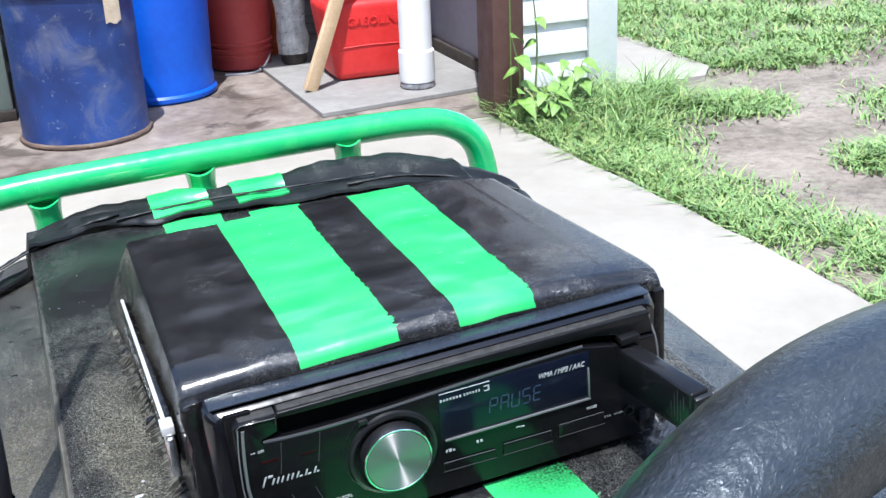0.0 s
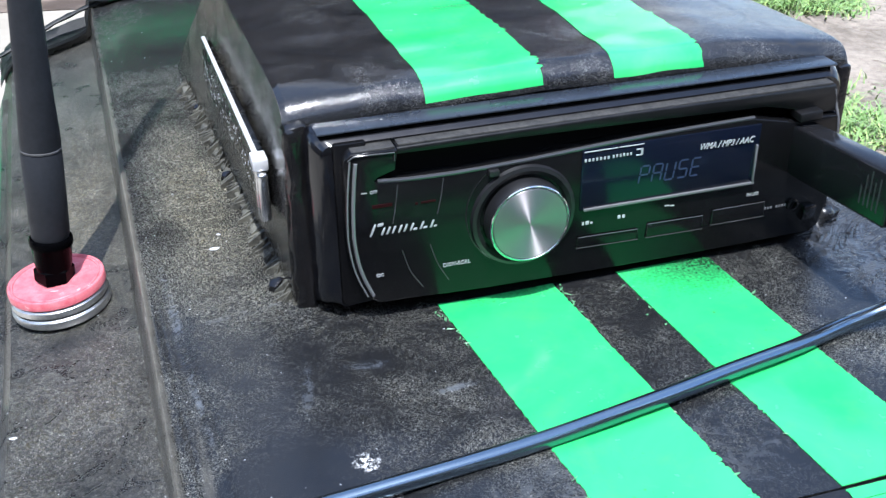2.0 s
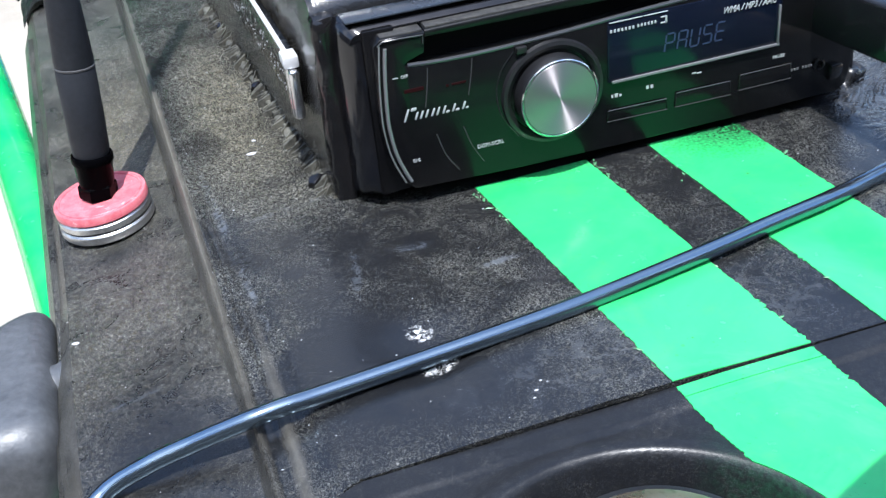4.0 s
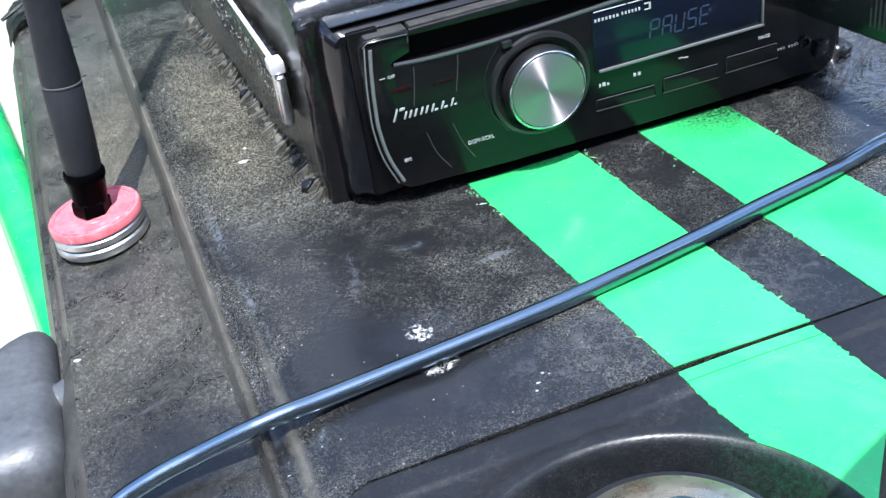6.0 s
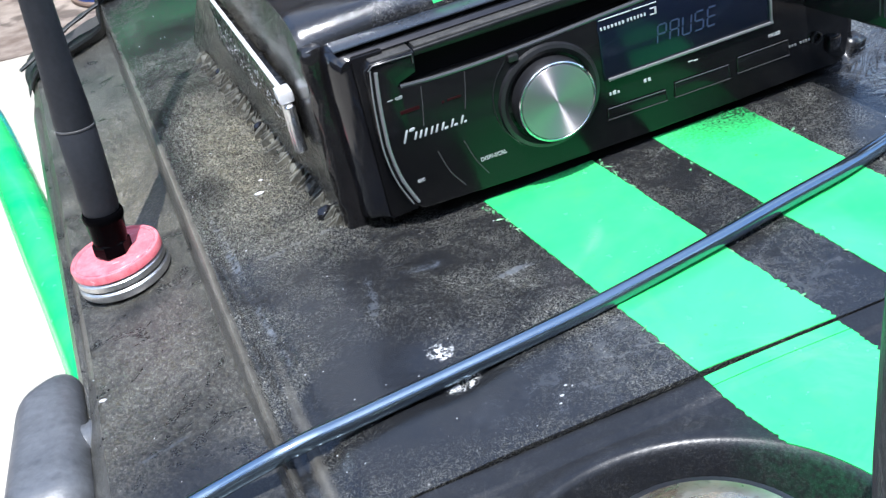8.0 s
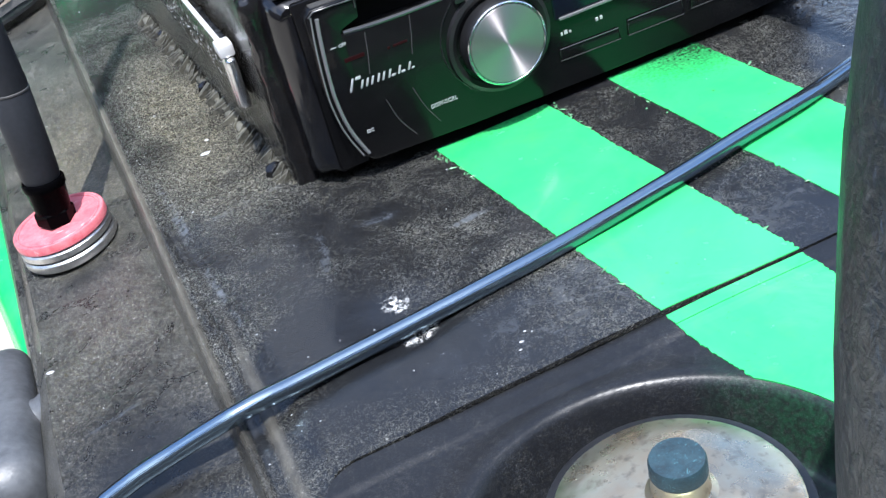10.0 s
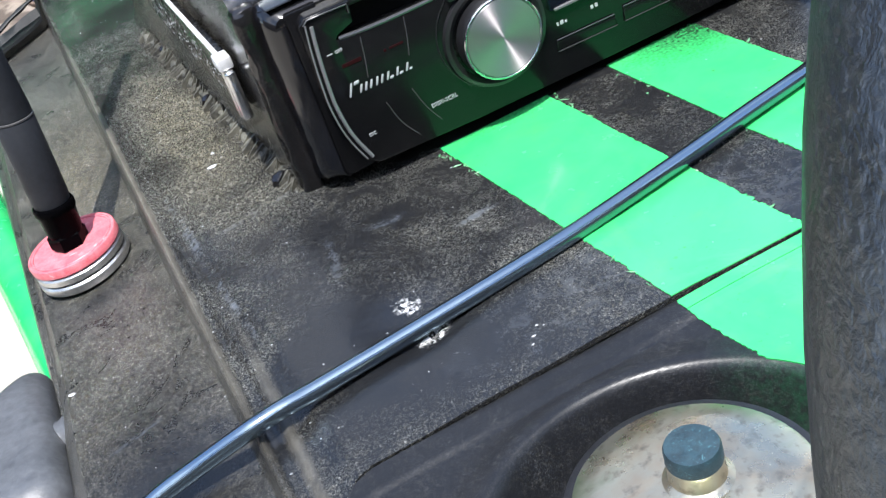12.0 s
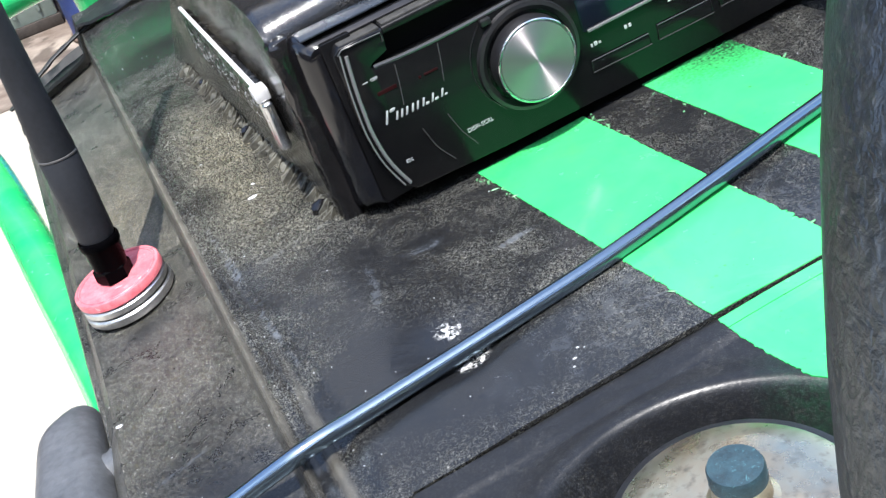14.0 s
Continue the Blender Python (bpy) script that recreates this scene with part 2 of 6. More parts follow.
def mottled(name, dark, light, scale, rough=(0.5, 0.8), bump=(0.3, 0.001, 200), metal=0.0, spots=None, coat=0.0):
    """A surface of two tones at two scales, with relief and, if given, spots of a third tone."""
    m = material(name, dark, rough[0], metal, coat)
    n = Nodes(m)
    fac = n.math("ADD", n.math("MULTIPLY", n.noise(scale, 5, 0.6, warp=0.5), 0.65), n.math("MULTIPLY", n.noise(scale * 9, 4, 0.6), 0.35))
    col = n.ramp(fac, (0.36, dark), (0.64, light))
    if spots:
        tone, size, share = spots
        hit = n.ramp(n.noise(size, 4, 0.65, warp=0.9), (share, 0.0), (share + 0.07, 1.0))
        col = n.mix(n.math("MULTIPLY", hit, 0.85), col, tone)
    n.color(col)
    n.rough(n.ramp(n.noise(scale * 3, 4), (0.3, rough[0]), (0.7, rough[1])))
    n.bump(n.noise(bump[2], 5, 0.65), bump[0], bump[1])
    return m


RIDGE_WEAR = (-0.1478, 0.08, 0.0022, 0.28, 0.0, 0.32)
HOOD_BLACK = dusty_black(
    "hood_black", 0.34, 0.17, spec=0.48, even=0.2, crinkles=((0.105, -0.03, 0.034, 0.06, 0.0),),
    # strip at (0.0, -0.008) leaves dust out to paint the radio's shade
    dustless=((-0.112, -0.078, 0.03, 0.022, 0.3), (-0.1, -0.105, 0.055, 0.03, 0.0), (0.0, -0.008, 0.13, 0.014, 0.0), (0.1, -0.035, 0.036, 0.07, 0.0, 1.0), (0.07, -0.115, 0.1, 0.03, 0.0), (-0.095, -0.035, 0.045, 0.03, 0.0, 0.45), (-0.1224, -0.021, 0.008, 0.006, 0.4, 0.7), (-0.118, 0.02, 0.007, 0.006, 0.0, 0.7), (-0.135, 0.062, 0.008, 0.02, 0.2, 0.6), (-0.12, 0.265, 0.045, 0.07, 0.1, 0.6), (-0.118, 0.16, 0.012, 0.02, 0.4, 0.6)),
    heaps=((-0.122, 0.085, 0.03, 0.125, 0.0),),
    # painted sun glint on the two dents by the cord
    glints=((-0.0987, -0.0797, 0.0048, 0.0054, 0.5), (-0.0974, -0.0962, 0.0078, 0.0042, 0.3)),
    edges=(RIDGE_WEAR, (-0.1412, -0.115, 0.0026, 0.075, -0.03, 0.16)),
    # pale wiped lines; the first and last two paint bluish sky sheen
    smears_sheen=((-0.03, -0.108, 0.09, 0.022, 0.1, 0.1), (-0.1394, 0.005, 0.002, 0.05, 0.03, 0.28), (-0.1376, -0.042, 0.0014, 0.028, 0.05, 0.2), (-0.122, 0.0, 0.02, 0.0025, 0.15, 0.14), (-0.107, -0.045, 0.0022, 0.016, -0.2, 0.18), (-0.0875, -0.0385, 0.008, 0.003, -0.2, 0.2), (-0.0655, -0.0573, 0.009, 0.002, 0.1, 0.22), (0.094, -0.028, 0.024, 0.06, 0.0, 0.16, 0.05), (0.114, -0.045, 0.02, 0.05, -0.3, 0.14)))
PANEL_BLACK = dusty_black("side_panel_black", 0.46, 0.26, spec=0.55, even=0.5, tint=(0.335, 0.325, 0.265), dustless=((-0.172, -0.09, 0.035, 0.05, 0.0), (-0.175, 0.034, 0.016, 0.012, 0.0)), heaps=((-0.168, 0.13, 0.04, 0.11, 0.0),), edges=(RIDGE_WEAR,), smears_sheen=((-0.178, -0.062, 0.012, 0.0012, 0.1),))
SIDE_BLACK = dusty_black("housing_side_black", 0.6, 0.14, spec=1.0, tint=(0.36, 0.32, 0.23), peel=0.16)
PLATE_METAL = mottled("dull_chrome", (0.06, 0.058, 0.053), (0.17, 0.165, 0.155), 90, (0.14, 0.34), (0.3, 0.0006, 260), metal=1.0)
# The lid's two right-hand pale patches paint the sky reflected there.
COVER_BLACK = dusty_black("cover_black", 0.34, 0.14, spec=0.65, peel=0.1, dustless=((-0.06, 0.05, 0.03, 0.02, 0.3, 0.95), (-0.075, 0.09, 0.018, 0.012, 0.2, 0.9), (-0.02, 0.03, 0.05, 0.012, 0.0, 0.9), (-0.012, 0.1, 0.01, 0.03, 0.3, 0.8)), crinkles=((-0.065, 0.055, 0.035, 0.03, 0.2),), tint=(0.27, 0.25, 0.215), smears_sheen=((0.075, 0.06, 0.05, 0.11, 0.2, 0.6, 0.16), (0.082, 0.015, 0.035, 0.03, 0.0, 0.5, 0.2), (-0.005, 0.07, 0.02, 0.09, 0.1, 0.25)))
# The dust's bluish tint takes in the sky's sheen on the dash.
DASH_BLACK = dusty_black("dash_black", 0.09, 0.32, spec=0.36, tint=(0.24, 0.26, 0.28), spray=((-0.036, -0.172, 0.022, 0.03, 0.3),))
FOLD_BLACK = dusty_black("folded_lip_black", 0.3, 0.45, spec=0.25, tint=(0.12, 0.2, 0.13))
# The fade at (-0.03, -0.004) also paints the radio's shade on the stripe.
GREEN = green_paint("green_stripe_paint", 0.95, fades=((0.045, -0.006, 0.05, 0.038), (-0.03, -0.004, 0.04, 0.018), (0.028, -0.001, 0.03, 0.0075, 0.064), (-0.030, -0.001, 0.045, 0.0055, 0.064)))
FLAKE = mottled("peeled_green_paint", (0.1, 0.2, 0.11), (0.1, 0.36, 0.15), 900, (0.3, 0.5), (0.2, 0.0003, 1500))
TUBE_GREEN = green_paint("green_tube_paint", 0.25, (0.014, 0.40, 0.12))
PUTTY = mottled("smeared_sealant", (0.012, 0.012, 0.011), (0.13, 0.125, 0.1), 90, (0.35, 0.7), (0.6, 0.002, 160))
TRIM = mottled("trim_plastic", (0.003, 0.003, 0.004), (0.006, 0.006, 0.007), 60, (0.09, 0.16), (0.06, 0.0003, 500))
TRIM.node_tree.nodes["Principled BSDF"].inputs["Specular IOR Level"].default_value = 0.55
FACE = mottled("gloss_black_plastic", (0.003, 0.003, 0.0035), (0.006, 0.006, 0.0065), 45, (0.17, 0.25), (0.03, 0.0002, 900))
FACE.node_tree.nodes["Principled BSDF"].inputs["Specular IOR Level"].default_value = 0.22
DUSTY_TOP = mottled("dusty_plastic", (0.008, 0.008, 0.008), (0.04, 0.038, 0.034), 260, (0.5, 0.8), (0.3, 0.0004, 1500))
RING_DUST = mottled("dusted_trim", (0.012, 0.016, 0.023), (0.024, 0.03, 0.04), 40, (0.2, 0.35), (0.1, 0.0003, 1500))
SLOT = material("dark_slot", (0.002, 0.002, 0.002), 0.7, spec=0.1)
LIP = mottled("slot_lip_plastic", (0.003, 0.003, 0.0035), (0.007, 0.007, 0.0075), 80, (0.3, 0.5), (0.15, 0.0003, 1200))
LIP.node_tree.nodes["Principled BSDF"].inputs["Specular IOR Level"].default_value = 0.25
SATIN = mottled("satin_plastic", (0.005, 0.005, 0.006), (0.01, 0.01, 0.011), 80, (0.35, 0.5), (0.15, 0.0003, 1200))
CHROME = mottled("worn_chrome", (0.5, 0.5, 0.5), (0.75, 0.75, 0.74), 120, (0.08, 0.28), (0.15, 0.0004, 500), metal=1.0)
EDGE = material("grey_edge_trim", (0.14, 0.14, 0.145), 0.25, 0.1)
RIM_GREY = material("dark_grey_rim", (0.05, 0.05, 0.052), 0.22, 0.2)
PRINT = material("white_print", (0.38, 0.39, 0.4), 0.5)
RED_PRINT = material("dim_red_print", (0.017, 0.003, 0.004), 0.6, spec=0.05)
LCD = material("display_glass", (0.004, 0.006, 0.014), 0.16, coat=0.0, spec=0.3)
RAIL = mottled("bright_rail", (0.8, 0.8, 0.8), (0.9, 0.9, 0.9), 150, (0.3, 0.42), (0.2, 0.0004, 500), metal=0.5)
BRIGHT_STEEL = mottled("bright_scuffed_steel", (0.42, 0.42, 0.41), (0.66, 0.66, 0.65), 150, (0.28, 0.45), (0.2, 0.0004, 500), metal=1.0)
RED_DISC = mottled("faded_red_plastic", (0.5, 0.075, 0.10), (0.6, 0.2, 0.22), 220, (0.3, 0.5), (0.12, 0.0003, 500), spots=((0.68, 0.42, 0.42), 160, 0.63))
SEALANT = mottled("wet_black_sealant", (0.004, 0.004, 0.0045), (0.01, 0.009, 0.009), 120, (0.08, 0.22), (0.4, 0.0014, 170))
RUBBER = mottled("antenna_rubber", (0.012, 0.013, 0.0155), (0.019, 0.021, 0.025), 70, (0.45, 0.6), (0.2, 0.0003, 1800))
RUBBER.node_tree.nodes["Principled BSDF"].inputs["Specular IOR Level"].default_value = 0.2
NUT = mottled("black_gloss_nut", (0.005, 0.005, 0.006), (0.01, 0.01, 0.01), 120, (0.2, 0.36), (0.2, 0.0004, 500))
COLLAR = material("black_collar", (0.0012, 0.0012, 0.0015), 0.14, spec=0.06)
COLLAR.node_tree.nodes["Principled BSDF"].inputs["IOR"].default_value = 1.2
CORD = mottled("cord_black", (0.005, 0.0055, 0.007), (0.008, 0.009, 0.011), 60, (0.09, 0.14), (0.05, 0.0003, 700), coat=0.45)
CORD.node_tree.nodes["Principled BSDF"].inputs["Coat IOR"].default_value = 1.6
CORD.node_tree.nodes["Principled BSDF"].inputs["Coat Roughness"].default_value = 0.36
CORD.node_tree.nodes["Principled BSDF"].inputs["Specular IOR Level"].default_value = 1.0
CORD.node_tree.nodes["Principled BSDF"].inputs["IOR"].default_value = 2.3
CORD.node_tree.nodes["Principled BSDF"].inputs["Specular Tint"].default_value = (0.56, 0.8, 1.0, 1)
PLUG = mottled("plug_plastic", (0.008, 0.008, 0.009), (0.011, 0.011, 0.012), 90, (0.1, 0.2), (0.08, 0.0003, 900))
PLUG.node_tree.nodes["Principled BSDF"].inputs["Specular IOR Level"].default_value = 0.25
RELIEF = mottled("strain_relief", (0.03, 0.03, 0.032), (0.06, 0.06, 0.06), 300, (0.4, 0.6), (0.2, 0.0003, 900))
LEVER = mottled("weathered_plastic", (0.035, 0.038, 0.042), (0.085, 0.09, 0.098), 45, (0.34, 0.5), (0.35, 0.0006, 420))

m = material("lit_segments", (0.02, 0.03, 0.06), 0.3)
m.node_tree.nodes["Principled BSDF"].inputs["Emission Color"].default_value = (0.3, 0.45, 1.0, 1)
m.node_tree.nodes["Principled BSDF"].inputs["Emission Strength"].default_value = 0.012
SEGMENTS = m

# Base colour leans magenta to offset green reflected from the stripes.
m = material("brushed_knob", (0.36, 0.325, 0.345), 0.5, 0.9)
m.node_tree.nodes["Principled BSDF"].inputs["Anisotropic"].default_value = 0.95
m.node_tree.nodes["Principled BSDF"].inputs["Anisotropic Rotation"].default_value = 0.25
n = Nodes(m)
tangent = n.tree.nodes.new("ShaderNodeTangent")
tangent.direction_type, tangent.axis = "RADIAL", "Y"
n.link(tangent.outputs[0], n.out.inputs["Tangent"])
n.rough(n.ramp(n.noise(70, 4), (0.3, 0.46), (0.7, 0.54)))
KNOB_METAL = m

m = material("tarnished_cap_metal", (0.5, 0.48, 0.42), 0.3, 0.9)
n = Nodes(m)
stain = n.noise(38, 5, 0.6, warp=0.4)
tone = n.ramp(stain, (0.3, (0.20, 0.25, 0.15)), (0.45, (0.44, 0.42, 0.33)), (0.6, (0.42, 0.33, 0.23)), (0.75, (0.66, 0.64, 0.57)))
n.color(n.mix(n.ramp(n.noise(420, 3), (0.55, 0.0), (0.75, 1.0)), tone, (0.25, 0.22, 0.17)))
n.rough(n.ramp(n.noise(120, 5), (0.3, 0.16), (0.7, 0.45)))
n.bump(n.noise(320, 4), 0.2, 0.0004)
CAP_METAL = m

m = material("foam_grip", (0.014, 0.015, 0.017), 0.55)
n = Nodes(m)
n.color(n.ramp(n.noise(1200, 4, 0.65, n.grain((2.2, 1.0, 1.0), 0.5), warp=0.5), (0.45, (0.006, 0.0068, 0.0075)), (0.58, (0.014, 0.0155, 0.016)), (0.7, (0.036, 0.038, 0.039))))
n.rough(n.ramp(n.noise(180, 3), (0.35, 0.3), (0.7, 0.44)))
n.out.inputs["Specular IOR Level"].default_value = 0.9
n.out.inputs["IOR"].default_value = 1.57
n.out.inputs["Specular Tint"].default_value = (0.84, 0.94, 1.0, 1)
pores = n.bump(n.noise(330, 4, 0.6, n.grain((1.6, 1.0, 1.0), 0.5), warp=0.5), 0.22, 0.0016)
n.bump(n.noise(1000, 4, 0.6, n.grain((1.6, 1.0, 1.0), 0.5), warp=0.3), 0.45, 0.0006, pores)
FOAM = m

KNOB_RUBBER = mottled("flaked_knob", (0.008, 0.02, 0.028), (0.02, 0.05, 0.065), 240, (0.4, 0.6), (0.3, 0.0004, 900), spots=((0.05, 0.13, 0.15), 900, 0.6))

# the yard
CONCRETE = mottled("driveway_concrete", (0.28, 0.255, 0.213), (0.345, 0.318, 0.27), 1.8, (0.75, 0.95), (0.4, 0.004, 90), spots=((0.27, 0.235, 0.2), 7, 0.68))
FLOOR = mottled("stained_floor", (0.10, 0.072, 0.056), (0.31, 0.265, 0.225), 2.3, (0.45, 0.85), (0.4, 0.003, 70), spots=((0.06, 0.045, 0.036), 3.4, 0.55))
PAD = mottled("grey_pad", (0.2, 0.19, 0.175), (0.29, 0.28, 0.26), 4, (0.7, 0.95), (0.3, 0.002, 110))
SOIL = mottled("bare_soil", (0.13, 0.105, 0.08), (0.33, 0.28, 0.225), 4.5, (0.85, 1.0), (0.9, 0.02, 38), spots=((0.13, 0.1, 0.075), 16, 0.6))
POST = mottled("brown_paint", (0.075, 0.032, 0.027), (0.115, 0.055, 0.047), 5, (0.5, 0.75), (0.4, 0.003, 45))
SIDING = mottled("white_siding_paint", (0.72, 0.73, 0.72), (0.8, 0.8, 0.79), 8, (0.45, 0.65), (0.2, 0.001, 120))
WALL_PAINT = mottled("lilac_grey_paint", (0.24, 0.23, 0.27), (0.3, 0.29, 0.34), 3, (0.55, 0.75), (0.2, 0.002, 60))
DARK_WOOD = mottled("dark_wood", (0.02, 0.016, 0.013), (0.05, 0.04, 0.033), 12, (0.6, 0.8), (0.4, 0.002, 90))
m = material("scuffed_blue_steel", (0.012, 0.03, 0.14), 0.42)
n = Nodes(m)
cloud = n.noise(7, 6, 0.68, warp=0.9)
col = n.ramp(n.noise(3.5, 4, 0.6), (0.35, (0.008, 0.022, 0.1)), (0.65, (0.018, 0.06, 0.24)))
col = n.mix(n.math("MULTIPLY", n.ramp(cloud, (0.52, 0.0), (0.75, 1.0)), 0.55), col, (0.2, 0.2, 0.2))
col = n.mix(n.math("MULTIPLY", n.ramp(n.noise(34, 5, 0.75, warp=1.2), (0.62, 0.0), (0.7, 1.0)), 0.5), col, (0.34, 0.36, 0.38))
n.color(col)
n.rough(n.ramp(cloud, (0.35, 0.34), (0.7, 0.62)))
n.bump(n.noise(60, 4), 0.2, 0.002)
PAIL_BLUE = m
RUST = mottled("rusty_rim", (0.07, 0.045, 0.035), (0.16, 0.11, 0.08), 20, (0.6, 0.85), (0.4, 0.002, 120))
BARREL_BLUE = mottled("blue_plastic", (0.004, 0.075, 0.5), (0.008, 0.11, 0.62), 6, (0.35, 0.5), (0.15, 0.001, 80))
BUCKET_RED = mottled("dull_red_plastic", (0.36, 0.04, 0.036), (0.44, 0.062, 0.054), 8, (0.45, 0.6), (0.2, 0.001, 80))
CAN_RED = mottled("red_can_plastic", (0.62, 0.022, 0.02), (0.72, 0.04, 0.035), 7, (0.4, 0.55), (0.15, 0.001, 140))
ORANGE = mottled("orange_plastic", (0.62, 0.1, 0.02), (0.7, 0.14, 0.03), 12, (0.4, 0.55), (0.2, 0.001, 100))
CAMO = mottled("crumpled_grey_wrap", (0.3, 0.32, 0.29), (0.72, 0.73, 0.69), 22, (0.3, 0.6), (0.9, 0.01, 40), spots=((0.16, 0.17, 0.14), 34, 0.6))
WOOD = mottled("pale_pine", (0.52, 0.36, 0.2), (0.68, 0.5, 0.31), 14, (0.6, 0.8), (0.35, 0.001, 150))
WHITE_TUBE = mottled("white_card", (0.74, 0.74, 0.73), (0.8, 0.8, 0.79), 10, (0.55, 0.75), (0.2, 0.001, 150))
CLEAR_BASE = mottled("smoky_base", (0.1, 0.1, 0.105), (0.3, 0.3, 0.31), 40, (0.12, 0.3), (0.2, 0.001, 150))
BIN_GREEN = mottled("grey_green_metal", (0.15, 0.19, 0.165), (0.2, 0.245, 0.215), 6, (0.45, 0.65), (0.15, 0.001, 80))
LABEL = mottled("tan_label", (0.5, 0.38, 0.24), (0.66, 0.54, 0.4), 25, (0.6, 0.8), (0.2, 0.001, 150))
RAFTER = mottled("bare_ceiling_boards", (0.16, 0.12, 0.09), (0.26, 0.2, 0.15), 5, (0.7, 0.9), (0.3, 0.002, 60))


def leafy(name, dark, light, gloss=0.45):
    m = material(name, dark, gloss)
    n = Nodes(m)
    info = n.tree.nodes.new("ShaderNodeNewGeometry")
    col = n.ramp(info.outputs["Random Per Island"], (0.0, dark), (0.75, light), (1.0, (light[0] * 1.6, light[1] * 1.1, light[2] * 1.2)))
    n.color(n.mix(n.ramp(n.noise(60, 3), (0.4, 0.0), (0.7, 1.0)), col, dark))
    n.out.inputs["Subsurface Weight"].default_value = 0.15
    n.out.inputs["Subsurface Radius"].default_value = (0.01, 0.02, 0.004)
    return m


GRASS = leafy("grass_blades", (0.14, 0.255, 0.07), (0.28, 0.41, 0.14), 0.6)
LEAF = leafy("broad_leaves", (0.10, 0.22, 0.035), (0.29, 0.42, 0.09), 0.55)
STEM = mottled("green_stem", (0.1, 0.16, 0.04), (0.2, 0.26, 0.08), 40, (0.5, 0.7), (0.2, 0.001, 200))


# ---- building blocks ----
def thing(name, base, label="", category="", group="", kind="", frame_of=None):
    """An Empty at a thing's base; its parts are given in the coordinates of frame_of."""
    ob = new(name)
    ob.empty_display_size = 0.02
    ob.matrix_world = (frame_of or WORLD) @ Matrix.Translation(base)
    ob["base"] = list(base)
    return tagged(ob, label, category, group, kind)


def root_base(ob):
    while ob.parent:
        ob = ob.parent
    return Vector(ob["base"])


def part(name, bm, mat, parent, label="", sharp=38):
    """Links a bmesh as one mesh object under a thing or a part."""
    bmesh.ops.translate(bm, verts=bm.verts, vec=-root_base(parent))
    return finish(name, bm, mat, parent, label, sharp)


def finish(name, bm, mat, parent=None, label="", sharp=38):
    me = bpy.data.meshes.new(name)
    bm.to_mesh(me)
    bm.free()
    me.shade_smooth()
    me.set_sharp_from_angle(angle=radians(sharp))
    me.materials.append(mat)
    ob = new(name, me)
    ob.parent = parent
    if label:
        ob["label"] = label
    return ob


def joined(*bms):
    out = bmesh.new()
    for b in bms:
        me = bpy.data.meshes.new("join")
        b.to_mesh(me)
        b.free()
        out.from_mesh(me)
        bpy.data.meshes.remove(me)
    return out


def block(a, b, bevel=0.0, segments=2, m=None):
    """A box from corner a to corner b with rounded edges."""
    bm = bmesh.new()
    bmesh.ops.create_cube(bm, size=1)
    a, b = Vector(a), Vector(b)
    for v in bm.verts:
        v.co = Vector([(a[k] + b[k]) / 2 + v.co[k] * (b[k] - a[k]) for k in range(3)])
    if bevel:
        bmesh.ops.bevel(bm, geom=bm.edges[:], offset=bevel, segments=segments, profile=0.5, affect="EDGES")
    if m:
        bmesh.ops.transform(bm, matrix=m, verts=bm.verts)
    return bm


def hexa(corners, bevel=0.0, segments=2):
    """A six-sided solid from eight corners: four below and four above, each ring in turn."""
    bm = bmesh.new()
    v = [bm.verts.new(c) for c in corners]
    for f in ((3, 2, 1, 0), (4, 5, 6, 7), (0, 1, 5, 4), (1, 2, 6, 5), (2, 3, 7, 6), (3, 0, 4, 7)):
        bm.faces.new([v[i] for i in f])
    bmesh.ops.recalc_face_normals(bm, faces=bm.faces)
    if bevel:
        bmesh.ops.bevel(bm, geom=bm.edges[:], offset=bevel, segments=segments, profile=0.5, affect="EDGES")
    return bm


def turned(profile, at=(0, 0, 0), way=(0, 0, 1), segments=32, wobble=0.0):
    """A solid of revolution: profile rows of (radius, distance along the axis)."""
    bm = bmesh.new()
    m = Matrix.Translation(at) @ Vector(way).to_track_quat("Z", "Y").to_matrix().to_4x4()
    rings = []
    for r, h in profile:
        if r < 1e-6:
            rings.append([bm.verts.new(m @ Vector((0, 0, h)))])
            continue
        ring = []
        for k in range(segments):
            a = 2 * math.pi * k / segments
            rr = r * (1 + wobble * noise.noise(Vector((math.cos(a) * 1.5, math.sin(a) * 1.5, h * 9))))
            ring.append(bm.verts.new(m @ Vector((rr * math.cos(a), rr * math.sin(a), h))))
        rings.append(ring)
    for a, b in zip(rings, rings[1:]):
        for k in range(segments):
            j = (k + 1) % segments
            quad = [a[k % len(a)], a[j % len(a)], b[j % len(b)], b[k % len(b)]]
            quad = list(dict.fromkeys(quad))
            if len(quad) > 2:
                bm.faces.new(quad)
    for ring in (rings[0], rings[-1]):
        if len(ring) > 2:
            bm.faces.new(ring)
    bmesh.ops.recalc_face_normals(bm, faces=bm.faces)
    return bm


def smooth_path(points, steps=8):
    """A Catmull-Rom line through points."""
    p = [Vector(q) for q in points]
    p = [2 * p[0] - p[1], *p, 2 * p[-1] - p[-2]]
    out = []
    for a, b, c, d in zip(p, p[1:], p[2:], p[3:]):
        for k in range(steps):
            t = k / steps
            out.append(0.5 * (2 * b + (c - a) * t + (2 * a - 5 * b + 4 * c - d) * t * t + (3 * b - a - 3 * c + d) * t**3))
    return [*out, p[-2]]


